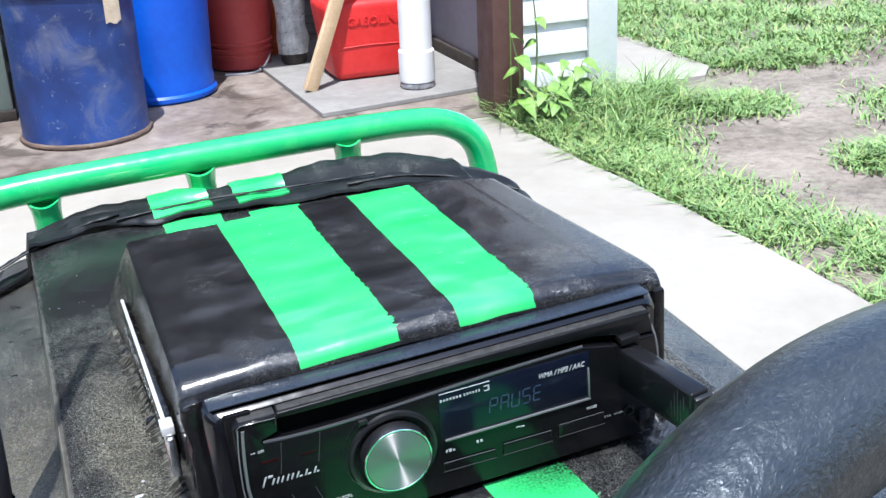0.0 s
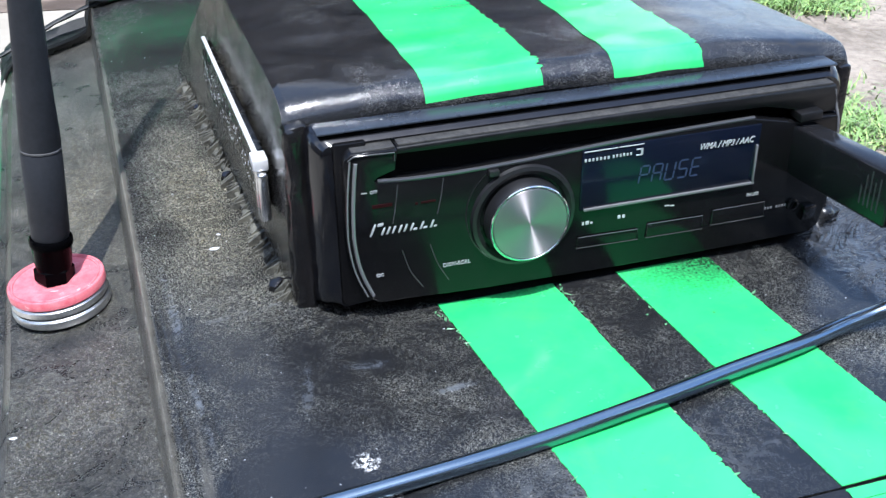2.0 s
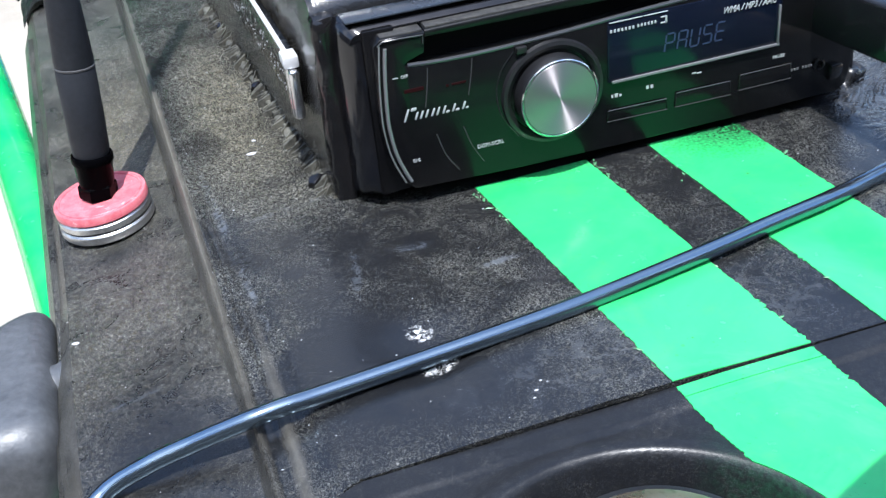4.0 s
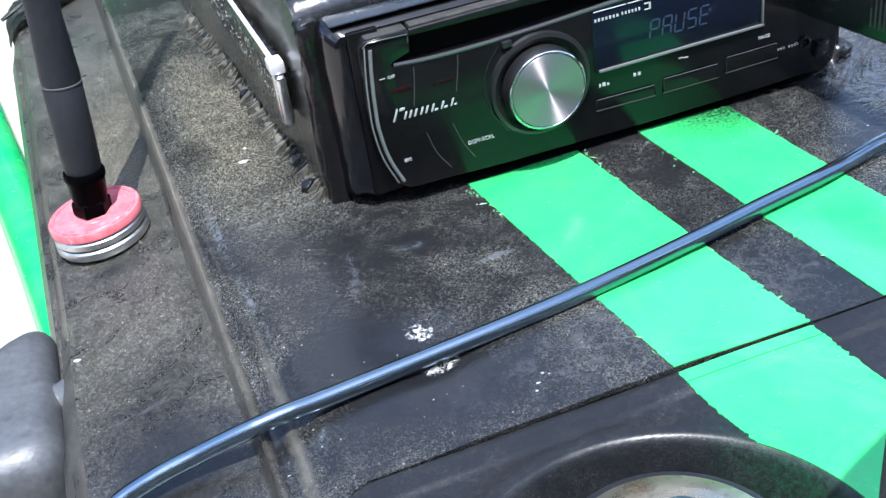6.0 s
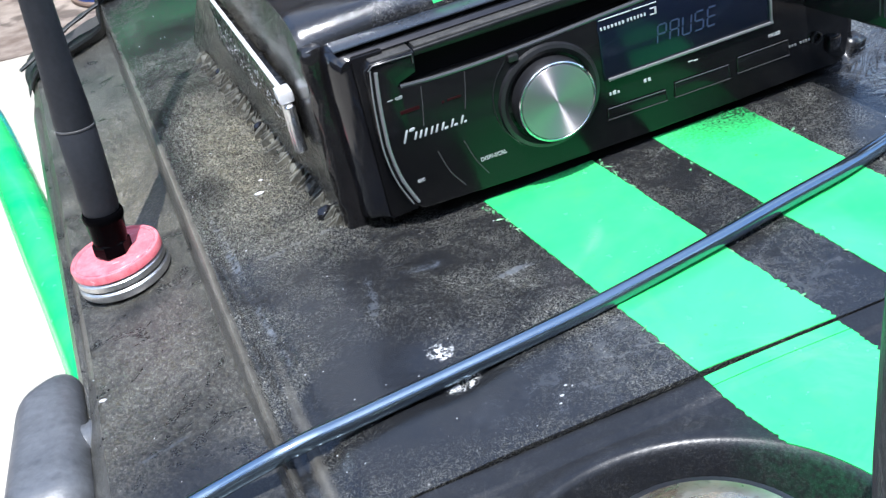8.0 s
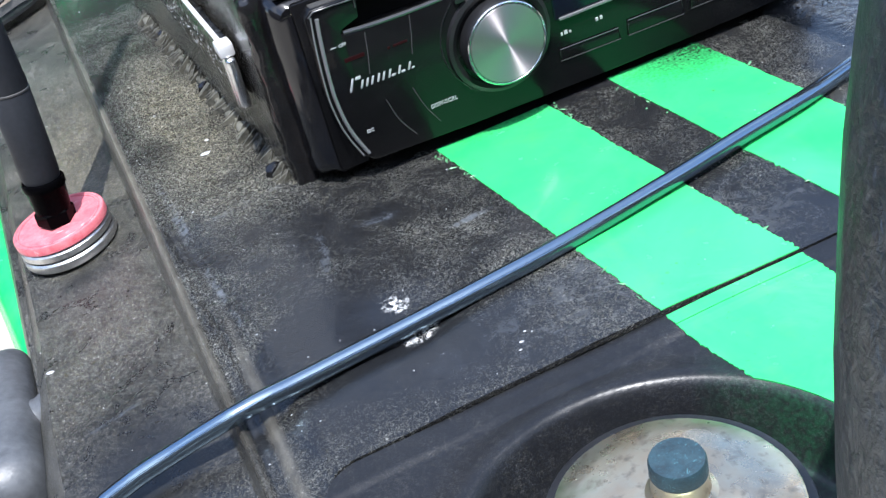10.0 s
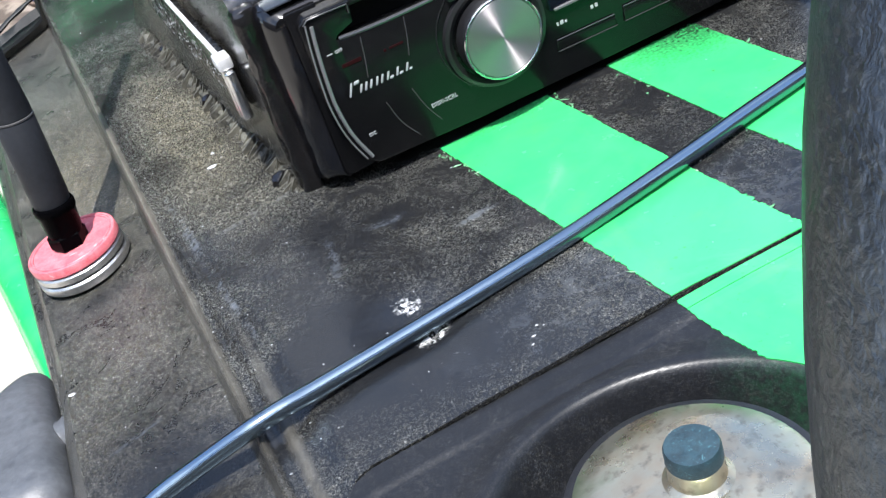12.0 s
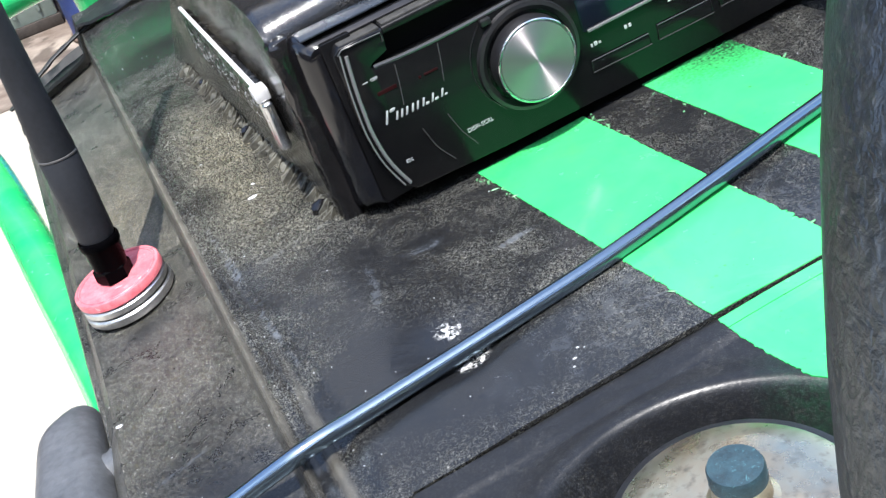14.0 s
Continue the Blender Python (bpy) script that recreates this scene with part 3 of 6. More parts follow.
def swept(path, radius, segments=12, closed=False, lumps=0.0, flat=1.0):
    """A round bar along a path; radius is a number or a function of 0..1; lumps makes it uneven."""
    bm = bmesh.new()
    path = [Vector(p) for p in path]
    count, rings, up = len(path), [], Vector((0.13, 0.21, 0.97))
    for i, p in enumerate(path):
        if closed:
            way = path[(i + 1) % count] - path[i - 1]
        else:
            way = path[min(i + 1, count - 1)] - path[max(i - 1, 0)]
        way.normalize()
        side = way.cross(up).normalized()
        top = side.cross(way)
        up = top
        r = radius(i / max(count - 1, 1)) if callable(radius) else radius
        ring = []
        for k in range(segments):
            a = 2 * math.pi * k / segments
            off = (side * math.cos(a) + top * math.sin(a) * flat) * r
            if lumps:
                off *= 1 + lumps * noise.fractal((p + off) * 160, 0.6, 2.0, 4)
            ring.append(bm.verts.new(p + off))
        rings.append(ring)
    for i in range(count if closed else count - 1):
        a, b = rings[i], rings[(i + 1) % count]
        for k in range(segments):
            j = (k + 1) % segments
            bm.faces.new((a[k], a[j], b[j], b[k]))
    if not closed:
        bm.faces.new(rings[0])
        bm.faces.new(rings[-1])
    bmesh.ops.recalc_face_normals(bm, faces=bm.faces)
    return bm


def sheet(xs, ys, height, thick=0.0015, keep=None):
    """A sheet of metal over a grid: height(x, y) gives its top; keep(x, y) cuts its outline."""
    bm = bmesh.new()
    top, low = {}, {}
    for i, x in enumerate(xs):
        for j, y in enumerate(ys):
            z = height(x, y)
            top[i, j] = bm.verts.new((x, y, z))
            low[i, j] = bm.verts.new((x, y, z - thick))
    live = {(i, j) for i in range(len(xs) - 1) for j in range(len(ys) - 1)
            if not keep or keep((xs[i] + xs[i + 1]) / 2, (ys[j] + ys[j + 1]) / 2)}
    for i, j in live:
        bm.faces.new((top[i, j], top[i + 1, j], top[i + 1, j + 1], top[i, j + 1]))
        bm.faces.new((low[i, j + 1], low[i + 1, j + 1], low[i + 1, j], low[i, j]))
        for di, dj, a, b in ((-1, 0, (i, j + 1), (i, j)), (1, 0, (i + 1, j), (i + 1, j + 1)), (0, -1, (i, j), (i + 1, j)), (0, 1, (i + 1, j + 1), (i, j + 1))):
            if (i + di, j + dj) not in live:
                bm.faces.new((top[b], top[a], low[a], low[b]))
    bmesh.ops.delete(bm, geom=[v for v in bm.verts if not v.link_faces], context="VERTS")
    return bm


def steps_of(a, b, step):
    count = max(1, round(abs(b - a) / step))
    return [a + (b - a) * k / count for k in range(count + 1)]


def lettering(name, words, at, size, mat, parent, turn=(90, 0, 0), slant=0.0, depth=0.00012, stretch=1.0):
    """Words in the built-in font, as a mesh part; at is the middle of the line, in the coordinates of the thing."""
    curve = bpy.data.curves.new(name, "FONT")
    curve.body, curve.size, curve.extrude, curve.shear = words, size, depth, slant
    curve.align_x, curve.align_y = "CENTER", "CENTER"
    curve.resolution_u = 2
    ob = bpy.data.objects.new(name, curve)
    scene.collection.objects.link(ob)
    me = bpy.data.meshes.new_from_object(ob.evaluated_get(bpy.context.evaluated_depsgraph_get()))
    bpy.data.objects.remove(ob)
    bm = bmesh.new()
    bm.from_mesh(me)
    bmesh.ops.transform(bm, matrix=pose(*at, *turn) @ Matrix.Diagonal((stretch, 1, 1, 1)), verts=bm.verts)
    return part(name, bm, mat, parent)


# ---- the tractor: its own level frame, x across, y ahead, z up; the radio's lower front edge is the origin ----
RIDGE_L, EDGE_L, RIDGE_R, EDGE_R = -0.148, -0.197, 0.122, 0.156
SEAM = -0.128
CAP = Vector((-0.0802, -0.190, 0.0))


def smoothstep(a, b, v):
    t = min(1.0, max(0.0, (v - a) / (b - a)))
    return t * t * (3 - 2 * t)


def hood_height(x, y):
    """The hood: a flat middle, a bead along each side, and shoulders that fall away from it."""
    z = 0.0011 * noise.noise(Vector((x * 14, y * 11, 0.3))) + 0.0004 * noise.noise(Vector((x * 45, y * 40, 2.3)))
    z -= 0.0022 * math.exp(-(((x + 0.099) / 0.012) ** 2) - ((y + 0.088) / 0.011) ** 2)
    wide = 0.0016 + 0.0038 * smoothstep(0.06, -0.125, y)
    left = RIDGE_L + wide
    z += 0.0017 * math.exp(-(((x - RIDGE_L) / 0.0013) ** 2)) + 0.0018 * 0.6 * math.exp(-(((x - left - 0.002) / 0.0019) ** 2))
    z -= 0.002 * smoothstep(left + 0.012, left, x)
    drop = 0.0035 + 0.0125 * smoothstep(-0.085, 0.04, y)
    z -= drop * smoothstep(RIDGE_L - 0.0002, RIDGE_L - 0.0028, x) + 0.13 * max(0.0, RIDGE_L - 0.002 - x)
    z -= 6.0 * max(0.0, EDGE_L + 0.0035 - x) ** 1.25
    z += 0.0014 * math.exp(-(((x - RIDGE_R) / 0.002) ** 2))
    z -= 0.003 * smoothstep(RIDGE_R, RIDGE_R + 0.004, x) + 0.3 * max(0.0, x - RIDGE_R - 0.002)
    z -= 6.0 * max(0.0, x - EDGE_R + 0.0035) ** 1.25
    return z


def front_limit(x):
    """How far ahead the hood reaches: its front runs back to the right, and its corners are cut off."""
    if x < -0.10:
        return 0.332 - (-0.10 - x) * 0.42
    return 0.332 - max(0.0, x + 0.05) * 0.2 - max(0.0, x - 0.085) * 0.45


def lip_set(x):
    """How far the lip's rear edge stands off at the left corner."""
    return 0.02 * smoothstep(-0.07, -0.115, x)


def hood_front(x):
    """The hood's own front edge, which falls short of the lip at its right corner."""
    return front_limit(x) - 2.2 * max(0.0, x - 0.072) ** 1.15 + lip_set(x)


def dash_height(x, y):
    """The panel behind the seam, with the raised rim and the dished floor round the filler cap."""
    d = math.hypot(x - CAP.x, y - CAP.y)
    z = -0.0008 + 0.0006 * noise.noise(Vector((x * 25, y * 25, 5.1)))
    z -= 0.0006 * smoothstep(SEAM - 0.0064, SEAM - 0.0094, y)
    z += 0.0014 * math.exp(-(((d - 0.0485) / 0.006) ** 2))
    z -= 0.0135 * smoothstep(0.0480, 0.0395, d)
    z -= 0.0035 * smoothstep(0.12, 0.2, x) * 4 + 0.012 * smoothstep(-0.15, -0.175, x)
    return z


DASH_L, DASH_ROUND = -0.1385, 0.011


def in_dash(x, y, shrink=0.0):
    """Whether a spot lies on the dash panel, which has a rounded corner at its front left."""
    x0, y1 = DASH_L + shrink, SEAM - shrink
    if x < x0 or y > y1:
        return False
    cx, cy = DASH_L + DASH_ROUND, SEAM - DASH_ROUND
    return not (x < cx and y > cy and math.hypot(x - cx, y - cy) > DASH_ROUND - shrink)


tractor = thing("lawn_tractor", (-0.01, 0.1, -0.64), "small black lawn tractor with green racing stripes and green tube bumper", "lawn tractor", frame_of=KART)

xs = sorted({*steps_of(-0.2035, -0.153, 0.0014), *steps_of(-0.153, -0.124, 0.0005), *steps_of(-0.124, 0.112, 0.0045), *steps_of(0.112, 0.1625, 0.0018)})
ys = sorted({*steps_of(-0.262, SEAM - 0.011, 0.004), *steps_of(SEAM - 0.011, SEAM - 0.0004, 0.0005), SEAM + 0.0002, SEAM + 0.0005, SEAM + 0.0009, *steps_of(SEAM + 0.0014, 0.336, 0.004)})
hood = part("hood", sheet(xs, ys, hood_height, 0.0016, lambda x, y: y < hood_front(x) and not in_dash(x, y) and (y > SEAM or x < -0.1)), HOOD_BLACK, tractor, "black painted sheet hood, dusty and scuffed")
hood.data.materials.append(PANEL_BLACK)
for p in hood.data.polygons:
    if hood.data.vertices[p.vertices[0]].co.x + root_base(tractor).x < RIDGE_L - 0.001:
        p.material_index = 1

xs = sorted({*steps_of(-0.141, -0.124, 0.0005), *steps_of(-0.124, -0.018, 0.0009), *steps_of(-0.018, 0.185, 0.004)})
ys = sorted({*steps_of(-0.262, -0.245, 0.003), *steps_of(-0.245, SEAM - 0.011, 0.0009), *steps_of(SEAM - 0.011, SEAM - 0.0014, 0.0005), SEAM - 0.0008, SEAM - 0.0002})
dash = part("dash_panel", sheet(xs, ys, dash_height, 0.0018, lambda x, y: in_dash(x, y, 0.0001)), DASH_BLACK, tractor, "black dash panel with a round recess")
part("seam_gap", joined(block((-0.1405, SEAM - 0.012, -0.0075), (0.152, SEAM + 0.003, -0.0058)), block((-0.1425, -0.26, -0.0075), (-0.134, SEAM - 0.0122, -0.0058))), SLOT, dash)


def ragged(x0, x1, ys, height, lift=0.0003, lean=0.0, seed=0, rag=(0.0009, 0.0009), rim=0.0, cols=6):
    """A painted stripe with torn masking edges, lying on a surface."""
    bm = bmesh.new()
    rows = []
    for y in ys:
        drift = lean * (y + 0.013)
        a = x0 + drift + rag[0] * noise.fractal(Vector((y * 1300, seed, 0.5)), 0.5, 2.0, 2) * (0.35 + abs(noise.noise(Vector((y * 60, seed, 3.0)))) * 2.4)
        b = x1 + drift + rag[1] * noise.fractal(Vector((y * 1300, seed + 7.7, 0.5)), 0.5, 2.0, 2) * (0.35 + abs(noise.noise(Vector((y * 60, seed, 8.0)))) * 2.4)
        if rim and abs(y - CAP.y) < rim:
            a = max(a, CAP.x + math.sqrt(rim**2 - (y - CAP.y) ** 2))
        b = max(b, a + 0.0002)
        rows.append([(a + (b - a) * k / cols, y) for k in range(cols + 1)])
    top = [[bm.verts.new((x, y, height(x, y) + lift)) for x, y in row] for row in rows]
    low = [[bm.verts.new((x, y, height(x, y) - 0.0006)) for x, y in row] for row in rows]
    for r in range(len(rows) - 1):
        for k in range(cols):
            bm.faces.new((top[r][k], top[r][k + 1], top[r + 1][k + 1], top[r + 1][k]))
        bm.faces.new((low[r][0], top[r][0], top[r + 1][0], low[r + 1][0]))
        bm.faces.new((top[r][cols], low[r][cols], low[r + 1][cols], top[r + 1][cols]))
    for r in (0, -1):
        for k in range(cols):
            bm.faces.new((low[r][k], low[r][k + 1], top[r][k + 1], top[r][k]))
    bmesh.ops.recalc_face_normals(bm, faces=bm.faces)
    return bm


STRIPES = ((-0.0575, -0.0175), (0.0055, 0.0395))
for k, (x0, x1) in enumerate(STRIPES):
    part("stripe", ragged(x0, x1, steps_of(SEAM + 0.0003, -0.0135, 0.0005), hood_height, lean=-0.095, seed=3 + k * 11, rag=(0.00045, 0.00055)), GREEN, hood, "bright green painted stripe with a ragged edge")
NOSE_STRIPES = ((-0.0722, -0.0360), (-0.0194, 0.0130))
for k, (x0, x1) in enumerate(NOSE_STRIPES):
    part("stripe", ragged(x0, x1, steps_of(0.24, front_limit(x1) - 0.003, 0.003), hood_height, lean=0.012, seed=23 + k * 11, rag=(0.0006, 0.0006)), GREEN, hood, "bright green painted stripe with a ragged edge")
for k, (x0, x1) in enumerate(STRIPES):
    part("stripe", ragged(x0 + 0.0002, x1 - 0.0002, steps_of(SEAM - 0.0049, SEAM - 0.0008, 0.0004), dash_height, lean=-0.095, seed=45 + k * 11, rag=(0.0006, 0.0006)), GREEN, dash, "narrow band of green paint along the seam")
    part("stripe", ragged(x0, x1, steps_of(-0.25, SEAM - 0.0052, 0.0006), dash_height, lean=-0.095, seed=43 + k * 11, rag=(0.0006, 0.0006), rim=0.0478, cols=30), GREEN, dash, "bright green painted stripe with a ragged edge")

random.seed(31)
bm = bmesh.new()
for k in range(48):
    x0, x1 = STRIPES[0] if random.random() < 0.7 else STRIPES[1]
    y = random.uniform(-0.125, -0.016) if random.random() < 0.5 else random.uniform(-0.04, -0.014)
    x = (x0 - abs(random.gauss(0.0004, 0.0016)) if random.random() < 0.6 else x1 + abs(random.gauss(0.0003, 0.001))) - 0.095 * (y + 0.013)
    a, long, wide = random.uniform(0, 3.14), random.uniform(0.0004, 0.002), random.uniform(0.00015, 0.0004)
    z = hood_height(x, y) + 0.0003
    ends = [Vector((math.cos(a), math.sin(a), 0)) * long, Vector((-math.sin(a), math.cos(a), 0.2)) * wide]
    quad = [bm.verts.new(Vector((x, y, z)) + p * ends[0] + q * ends[1]) for p, q in ((-1, -0.6), (0.3, -1), (1, 0.2), (-0.2, 1))]
    bm.faces.new(quad)
    peak = bm.verts.new(Vector((x, y, z + 0.0003)))
    for j in range(4):
        bm.faces.new((quad[j], quad[(j + 1) % 4], peak))
part("paint_flake", bm, FLAKE, hood, "loose flakes of green paint")["kind"] = "stuff"

# the folded lip across the hood's nose: creased sheet, lapped twice
fold_rows = ((-0.006, 0.0042), (0.000, 0.0048), (0.006, 0.0052), (0.013, 0.0036), (0.019, 0.0068), (0.030, 0.0058), (0.040, -0.002), (0.047, -0.014), (0.050, -0.034))


def lip_rise(x, dy):
    """The lip stands higher right of the middle."""
    return 0.0058 * smoothstep(-0.03, 0.05, x) * smoothstep(0.135, 0.09, x) * smoothstep(0.004, 0.03, dy)


def lip_wave(x, dy):
    return 0.0016 * noise.fractal(Vector((x * 26, dy * 60, 1.0)), 0.6, 2.0, 3)


def lip(x0, x1):
    bm = bmesh.new()
    grid = []
    for x in steps_of(x0, x1, 0.004):
        base_y = front_limit(x)
        row = []
        for dy, z in fold_rows:
            wob = lip_wave(x, dy)
            row.append(bm.verts.new((x, base_y + dy + lip_set(x) * min(1.0, 1.0 - dy / 0.05) + wob, z + lip_rise(x, dy) + hood_height(x, base_y - 0.004) * 0.9 + wob * 1.2)))
        grid.append(row)
    for a, b in zip(grid, grid[1:]):
        for k in range(len(fold_rows) - 1):
            bm.faces.new((a[k], b[k], b[k + 1], a[k + 1]))
    bmesh.ops.recalc_face_normals(bm, faces=bm.faces)
    geom = bmesh.ops.extrude_face_region(bm, geom=bm.faces[:])
    bmesh.ops.translate(bm, verts=[v for v in geom["geom"] if isinstance(v, bmesh.types.BMVert)], vec=(0, -0.0005, -0.0016))
    bmesh.ops.recalc_face_normals(bm, faces=bm.faces)
    return bm


nose = part("folded_lip", lip(-0.2, 0.158), FOLD_BLACK, tractor, "creased black folded sheet edge", 60)
part("lap", swept(smooth_path([(-0.095, 0.336, 0.006), (-0.04, 0.335, 0.0072), (0.02, 0.324, 0.0076), (0.07, 0.316, 0.008)], 10), 0.0014, 8, lumps=0.5, flat=0.6), FOLD_BLACK, nose)
part("lap", swept(smooth_path([(-0.2, 0.309, -0.016), (-0.16, 0.325, -0.002), (-0.12, 0.342, 0.004), (-0.092, 0.343, 0.0068)], 10), 0.0018, 8, lumps=0.6, flat=0.6), FOLD_BLACK, nose)
part("lap", swept(smooth_path([(0.05, 0.312, 0.006), (0.085, 0.307, 0.006), (0.12, 0.286, 0.004), (0.15, 0.266, -0.004)], 10), 0.0018, 8, lumps=0.6, flat=0.6), FOLD_BLACK, nose)


def lip_height(x, y):
    dy = y - front_limit(x)
    bed = lip_rise(x, dy) + hood_height(x, front_limit(x) - 0.004) * 0.9 + lip_wave(x, dy) * 1.2
    for (a, za), (b, zb) in zip(fold_rows, fold_rows[1:]):
        if dy <= b:
            return za + (zb - za) * (dy - a) / (b - a) + bed
    return fold_rows[-1][1] + bed


for k, (x0, x1) in enumerate(NOSE_STRIPES):
    part("stripe", ragged(x0, x1 + 0.001, steps_of(front_limit(x0) - 0.004, front_limit(x1) + 0.042, 0.0012), lip_height, 0.0012, seed=63 + k * 9, rag=(0.001, 0.001)), GREEN, nose, "bright green painted stripe with a ragged edge")

# sides below the hood and the frame that carries it
part("skirt", block((EDGE_L - 0.0022, -0.26, -0.16), (EDGE_L + 0.0015, 0.282, -0.0285), 0.0006), PANEL_BLACK, tractor)
part("skirt", block((EDGE_R + 0.001, -0.26, -0.16), (EDGE_R + 0.0045, 0.286, -0.0185), 0.0006), PANEL_BLACK, tractor)
part("chassis", block((-0.15, -0.5, -0.64), (0.12, 0.3, -0.06), 0.01), LEVER, tractor)

# bumper of bent green tube on three welded saddles
bumper_line = smooth_path([(-0.33, 0.30, -0.20), (-0.29, 0.335, -0.115), (-0.255, 0.354, -0.05), (-0.231, 0.363, -0.004), (-0.203, 0.368, 0.018), (-0.155, 0.372, 0.0245), (-0.05, 0.372, 0.0235), (0.05, 0.372, 0.0205), (0.113, 0.372, 0.0170), (0.142, 0.371, 0.0115), (0.1605, 0.37, -0.003), (0.1675, 0.369, -0.028), (0.169, 0.364, -0.07), (0.169, 0.34, -0.15)], 10)
bumper = part("bumper", swept(bumper_line, 0.0098, 24), TUBE_GREEN, tractor, "bright green bent steel tube bumper")
for x in (-0.1345, -0.0345, 0.0675):
    z = 0.0215 - 0.0098 - 0.012 * max(0.0, x)
    saddle = turned([(0.0092, -0.03), (0.0092, -0.006), (0.0100, -0.001), (0.0116, 0.0040), (0.0102, 0.0046), (0.0084, -0.001)], (x, 0.3705, z), (0, 0, 1), 24, 0.12)
    for v in saddle.verts:
        if v.co.z > z - 0.002:
            v.co.z += 0.0032 * ((v.co.x - x) / 0.0116) ** 2 - 0.0012
    part("saddle", saddle, TUBE_GREEN, bumper, "green welded tube stub with a notched top")
part("side_rail", swept(smooth_path([(-0.25, 0.45, -0.066), (-0.235, 0.38, -0.062), (-0.2225, 0.28, -0.06), (-0.2125, 0.185, -0.06), (-0.2045, 0.112, -0.06), (-0.198, 0.04, -0.06), (-0.192, -0.06, -0.06)], 10), 0.0108, 20), TUBE_GREEN, tractor, "bright green side tube")

# black plastic lever on the left flank
lever = part("side_lever", joined(
    hexa([(-0.229, -0.052, -0.056), (-0.2012, -0.050, -0.056), (-0.1998, 0.026, -0.054), (-0.2215, 0.016, -0.054), (-0.2315, -0.050, -0.0235), (-0.2012, -0.047, -0.0235), (-0.1998, 0.027, -0.0235), (-0.2225, 0.017, -0.0235)], 0.0098, 6)), LEVER, tractor, "weathered black plastic lever")
part("neck", turned([(0.0088, 0.0), (0.0086, 0.004), (0.0072, 0.009), (0.0070, 0.012), (0.0090, 0.0165)], (-0.2125, -0.012, -0.0355), (1, -0.06, 0.03), 24), LEVER, lever)



# ---- radio housing welded onto the hood ----
housing = thing("radio_housing", (0, 0.08, 0), "black sheet-metal radio housing with green stripes, sealed onto the hood", "housing", frame_of=KART)
BOX_L, BOX_R, BOX_BACK = -0.1005, 0.0945, 0.1465


def cover_height(x, y):
    """The housing's lid: falls ahead and towards its right side, rolls over at its front edge."""
    front = 0.0702 + 0.0012 * math.cos(x * 14)
    z = front - 0.026 * max(0.0, y - 0.02) - 0.0050 * (max(0.0, x - 0.02) / 0.0745) ** 2
    roll = max(0.0, 0.0165 - y) / 0.0165
    bend = min(0.0068, max(0.0, 0.007 - y))
    z -= 0.007 - math.sqrt(0.007**2 - bend**2) + 0.0012 * roll**2
    z -= 0.0007 * smoothstep(BOX_L + 0.0018, BOX_L, x) + 0.0007 * smoothstep(BOX_R - 0.0018, BOX_R, x)
    z -= 0.0022 * smoothstep(BOX_L + 0.03, BOX_L, x) * roll
    dent = 0.0009 * noise.noise(Vector((x * 26, y * 34, 9.0))) + 0.0007 * noise.noise(Vector((x * 60, y * 75, 4.0)))
    return z + dent * smoothstep(0.085, 0.03, x)


def skewed(bm):
    """Draws the lid in towards its back right corner."""
    for v in bm.verts:
        along = min(1.0, max(0.0, (v.co.y - 0.01) / 0.135))
        v.co.x -= 0.0130 * along * smoothstep(0.03, BOX_R, v.co.x)
        v.co.y -= 0.056 * (v.co.x + 0.07) * along
    return bm


xs = sorted({*steps_of(BOX_L, BOX_L + 0.004, 0.0006), *steps_of(BOX_L + 0.004, BOX_L + 0.03, 0.0012), *steps_of(BOX_L + 0.03, BOX_R - 0.02, 0.003), *steps_of(BOX_R - 0.02, BOX_R, 0.0012)})
ys = sorted({*steps_of(0.0, 0.008, 0.0005), *steps_of(0.008, 0.02, 0.0012), *steps_of(0.02, BOX_BACK, 0.003)})
cover = part("lid", skewed(sheet(xs, ys, cover_height, 0.0016)), COVER_BLACK, housing, "glossy black lid with a rolled front edge", 40)
for k, (x0, x1) in enumerate(((-0.0562, -0.0175), (0.0068, 0.0388))):
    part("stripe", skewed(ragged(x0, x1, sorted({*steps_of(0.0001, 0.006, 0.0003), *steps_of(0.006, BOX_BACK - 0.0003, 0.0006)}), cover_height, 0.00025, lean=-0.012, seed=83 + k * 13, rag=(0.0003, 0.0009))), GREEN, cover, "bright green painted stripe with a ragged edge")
part("lid_scratch", block((-0.062, -0.0012, 0.0605), (-0.016, 0.0005, 0.0612), 0.0003), SATIN, cover)


def flank(top_line, foot_line, sign, name):
    """One side of the housing between its top line and its foot, which runs on further ahead."""
    bm = bmesh.new()
    grid = []
    for k in range(33):
        u = k / 32
        a, b = Vector(top_line(u)), Vector(foot_line(u))
        row = []
        for j in range(11):
            t = j / 10
            bow = 0.0012 * math.sin(t * math.pi) + 0.0006 * noise.noise(Vector((u * 7, t * 3, sign)))
            row.append(bm.verts.new(a.lerp(b, t) + Vector((sign * bow, 0, 0))))
        grid.append(row)
    for a, b in zip(grid, grid[1:]):
        for j in range(10):
            bm.faces.new((a[j], a[j + 1], b[j + 1], b[j]))
    geom = bmesh.ops.extrude_face_region(bm, geom=bm.faces[:])
    bmesh.ops.translate(bm, verts=[v for v in geom["geom"] if isinstance(v, bmesh.types.BMVert)], vec=(-sign * 0.0016, 0, 0))
    bmesh.ops.recalc_face_normals(bm, faces=bm.faces)
    return part(name, bm, SIDE_BLACK, housing, "dusty black sheet side")


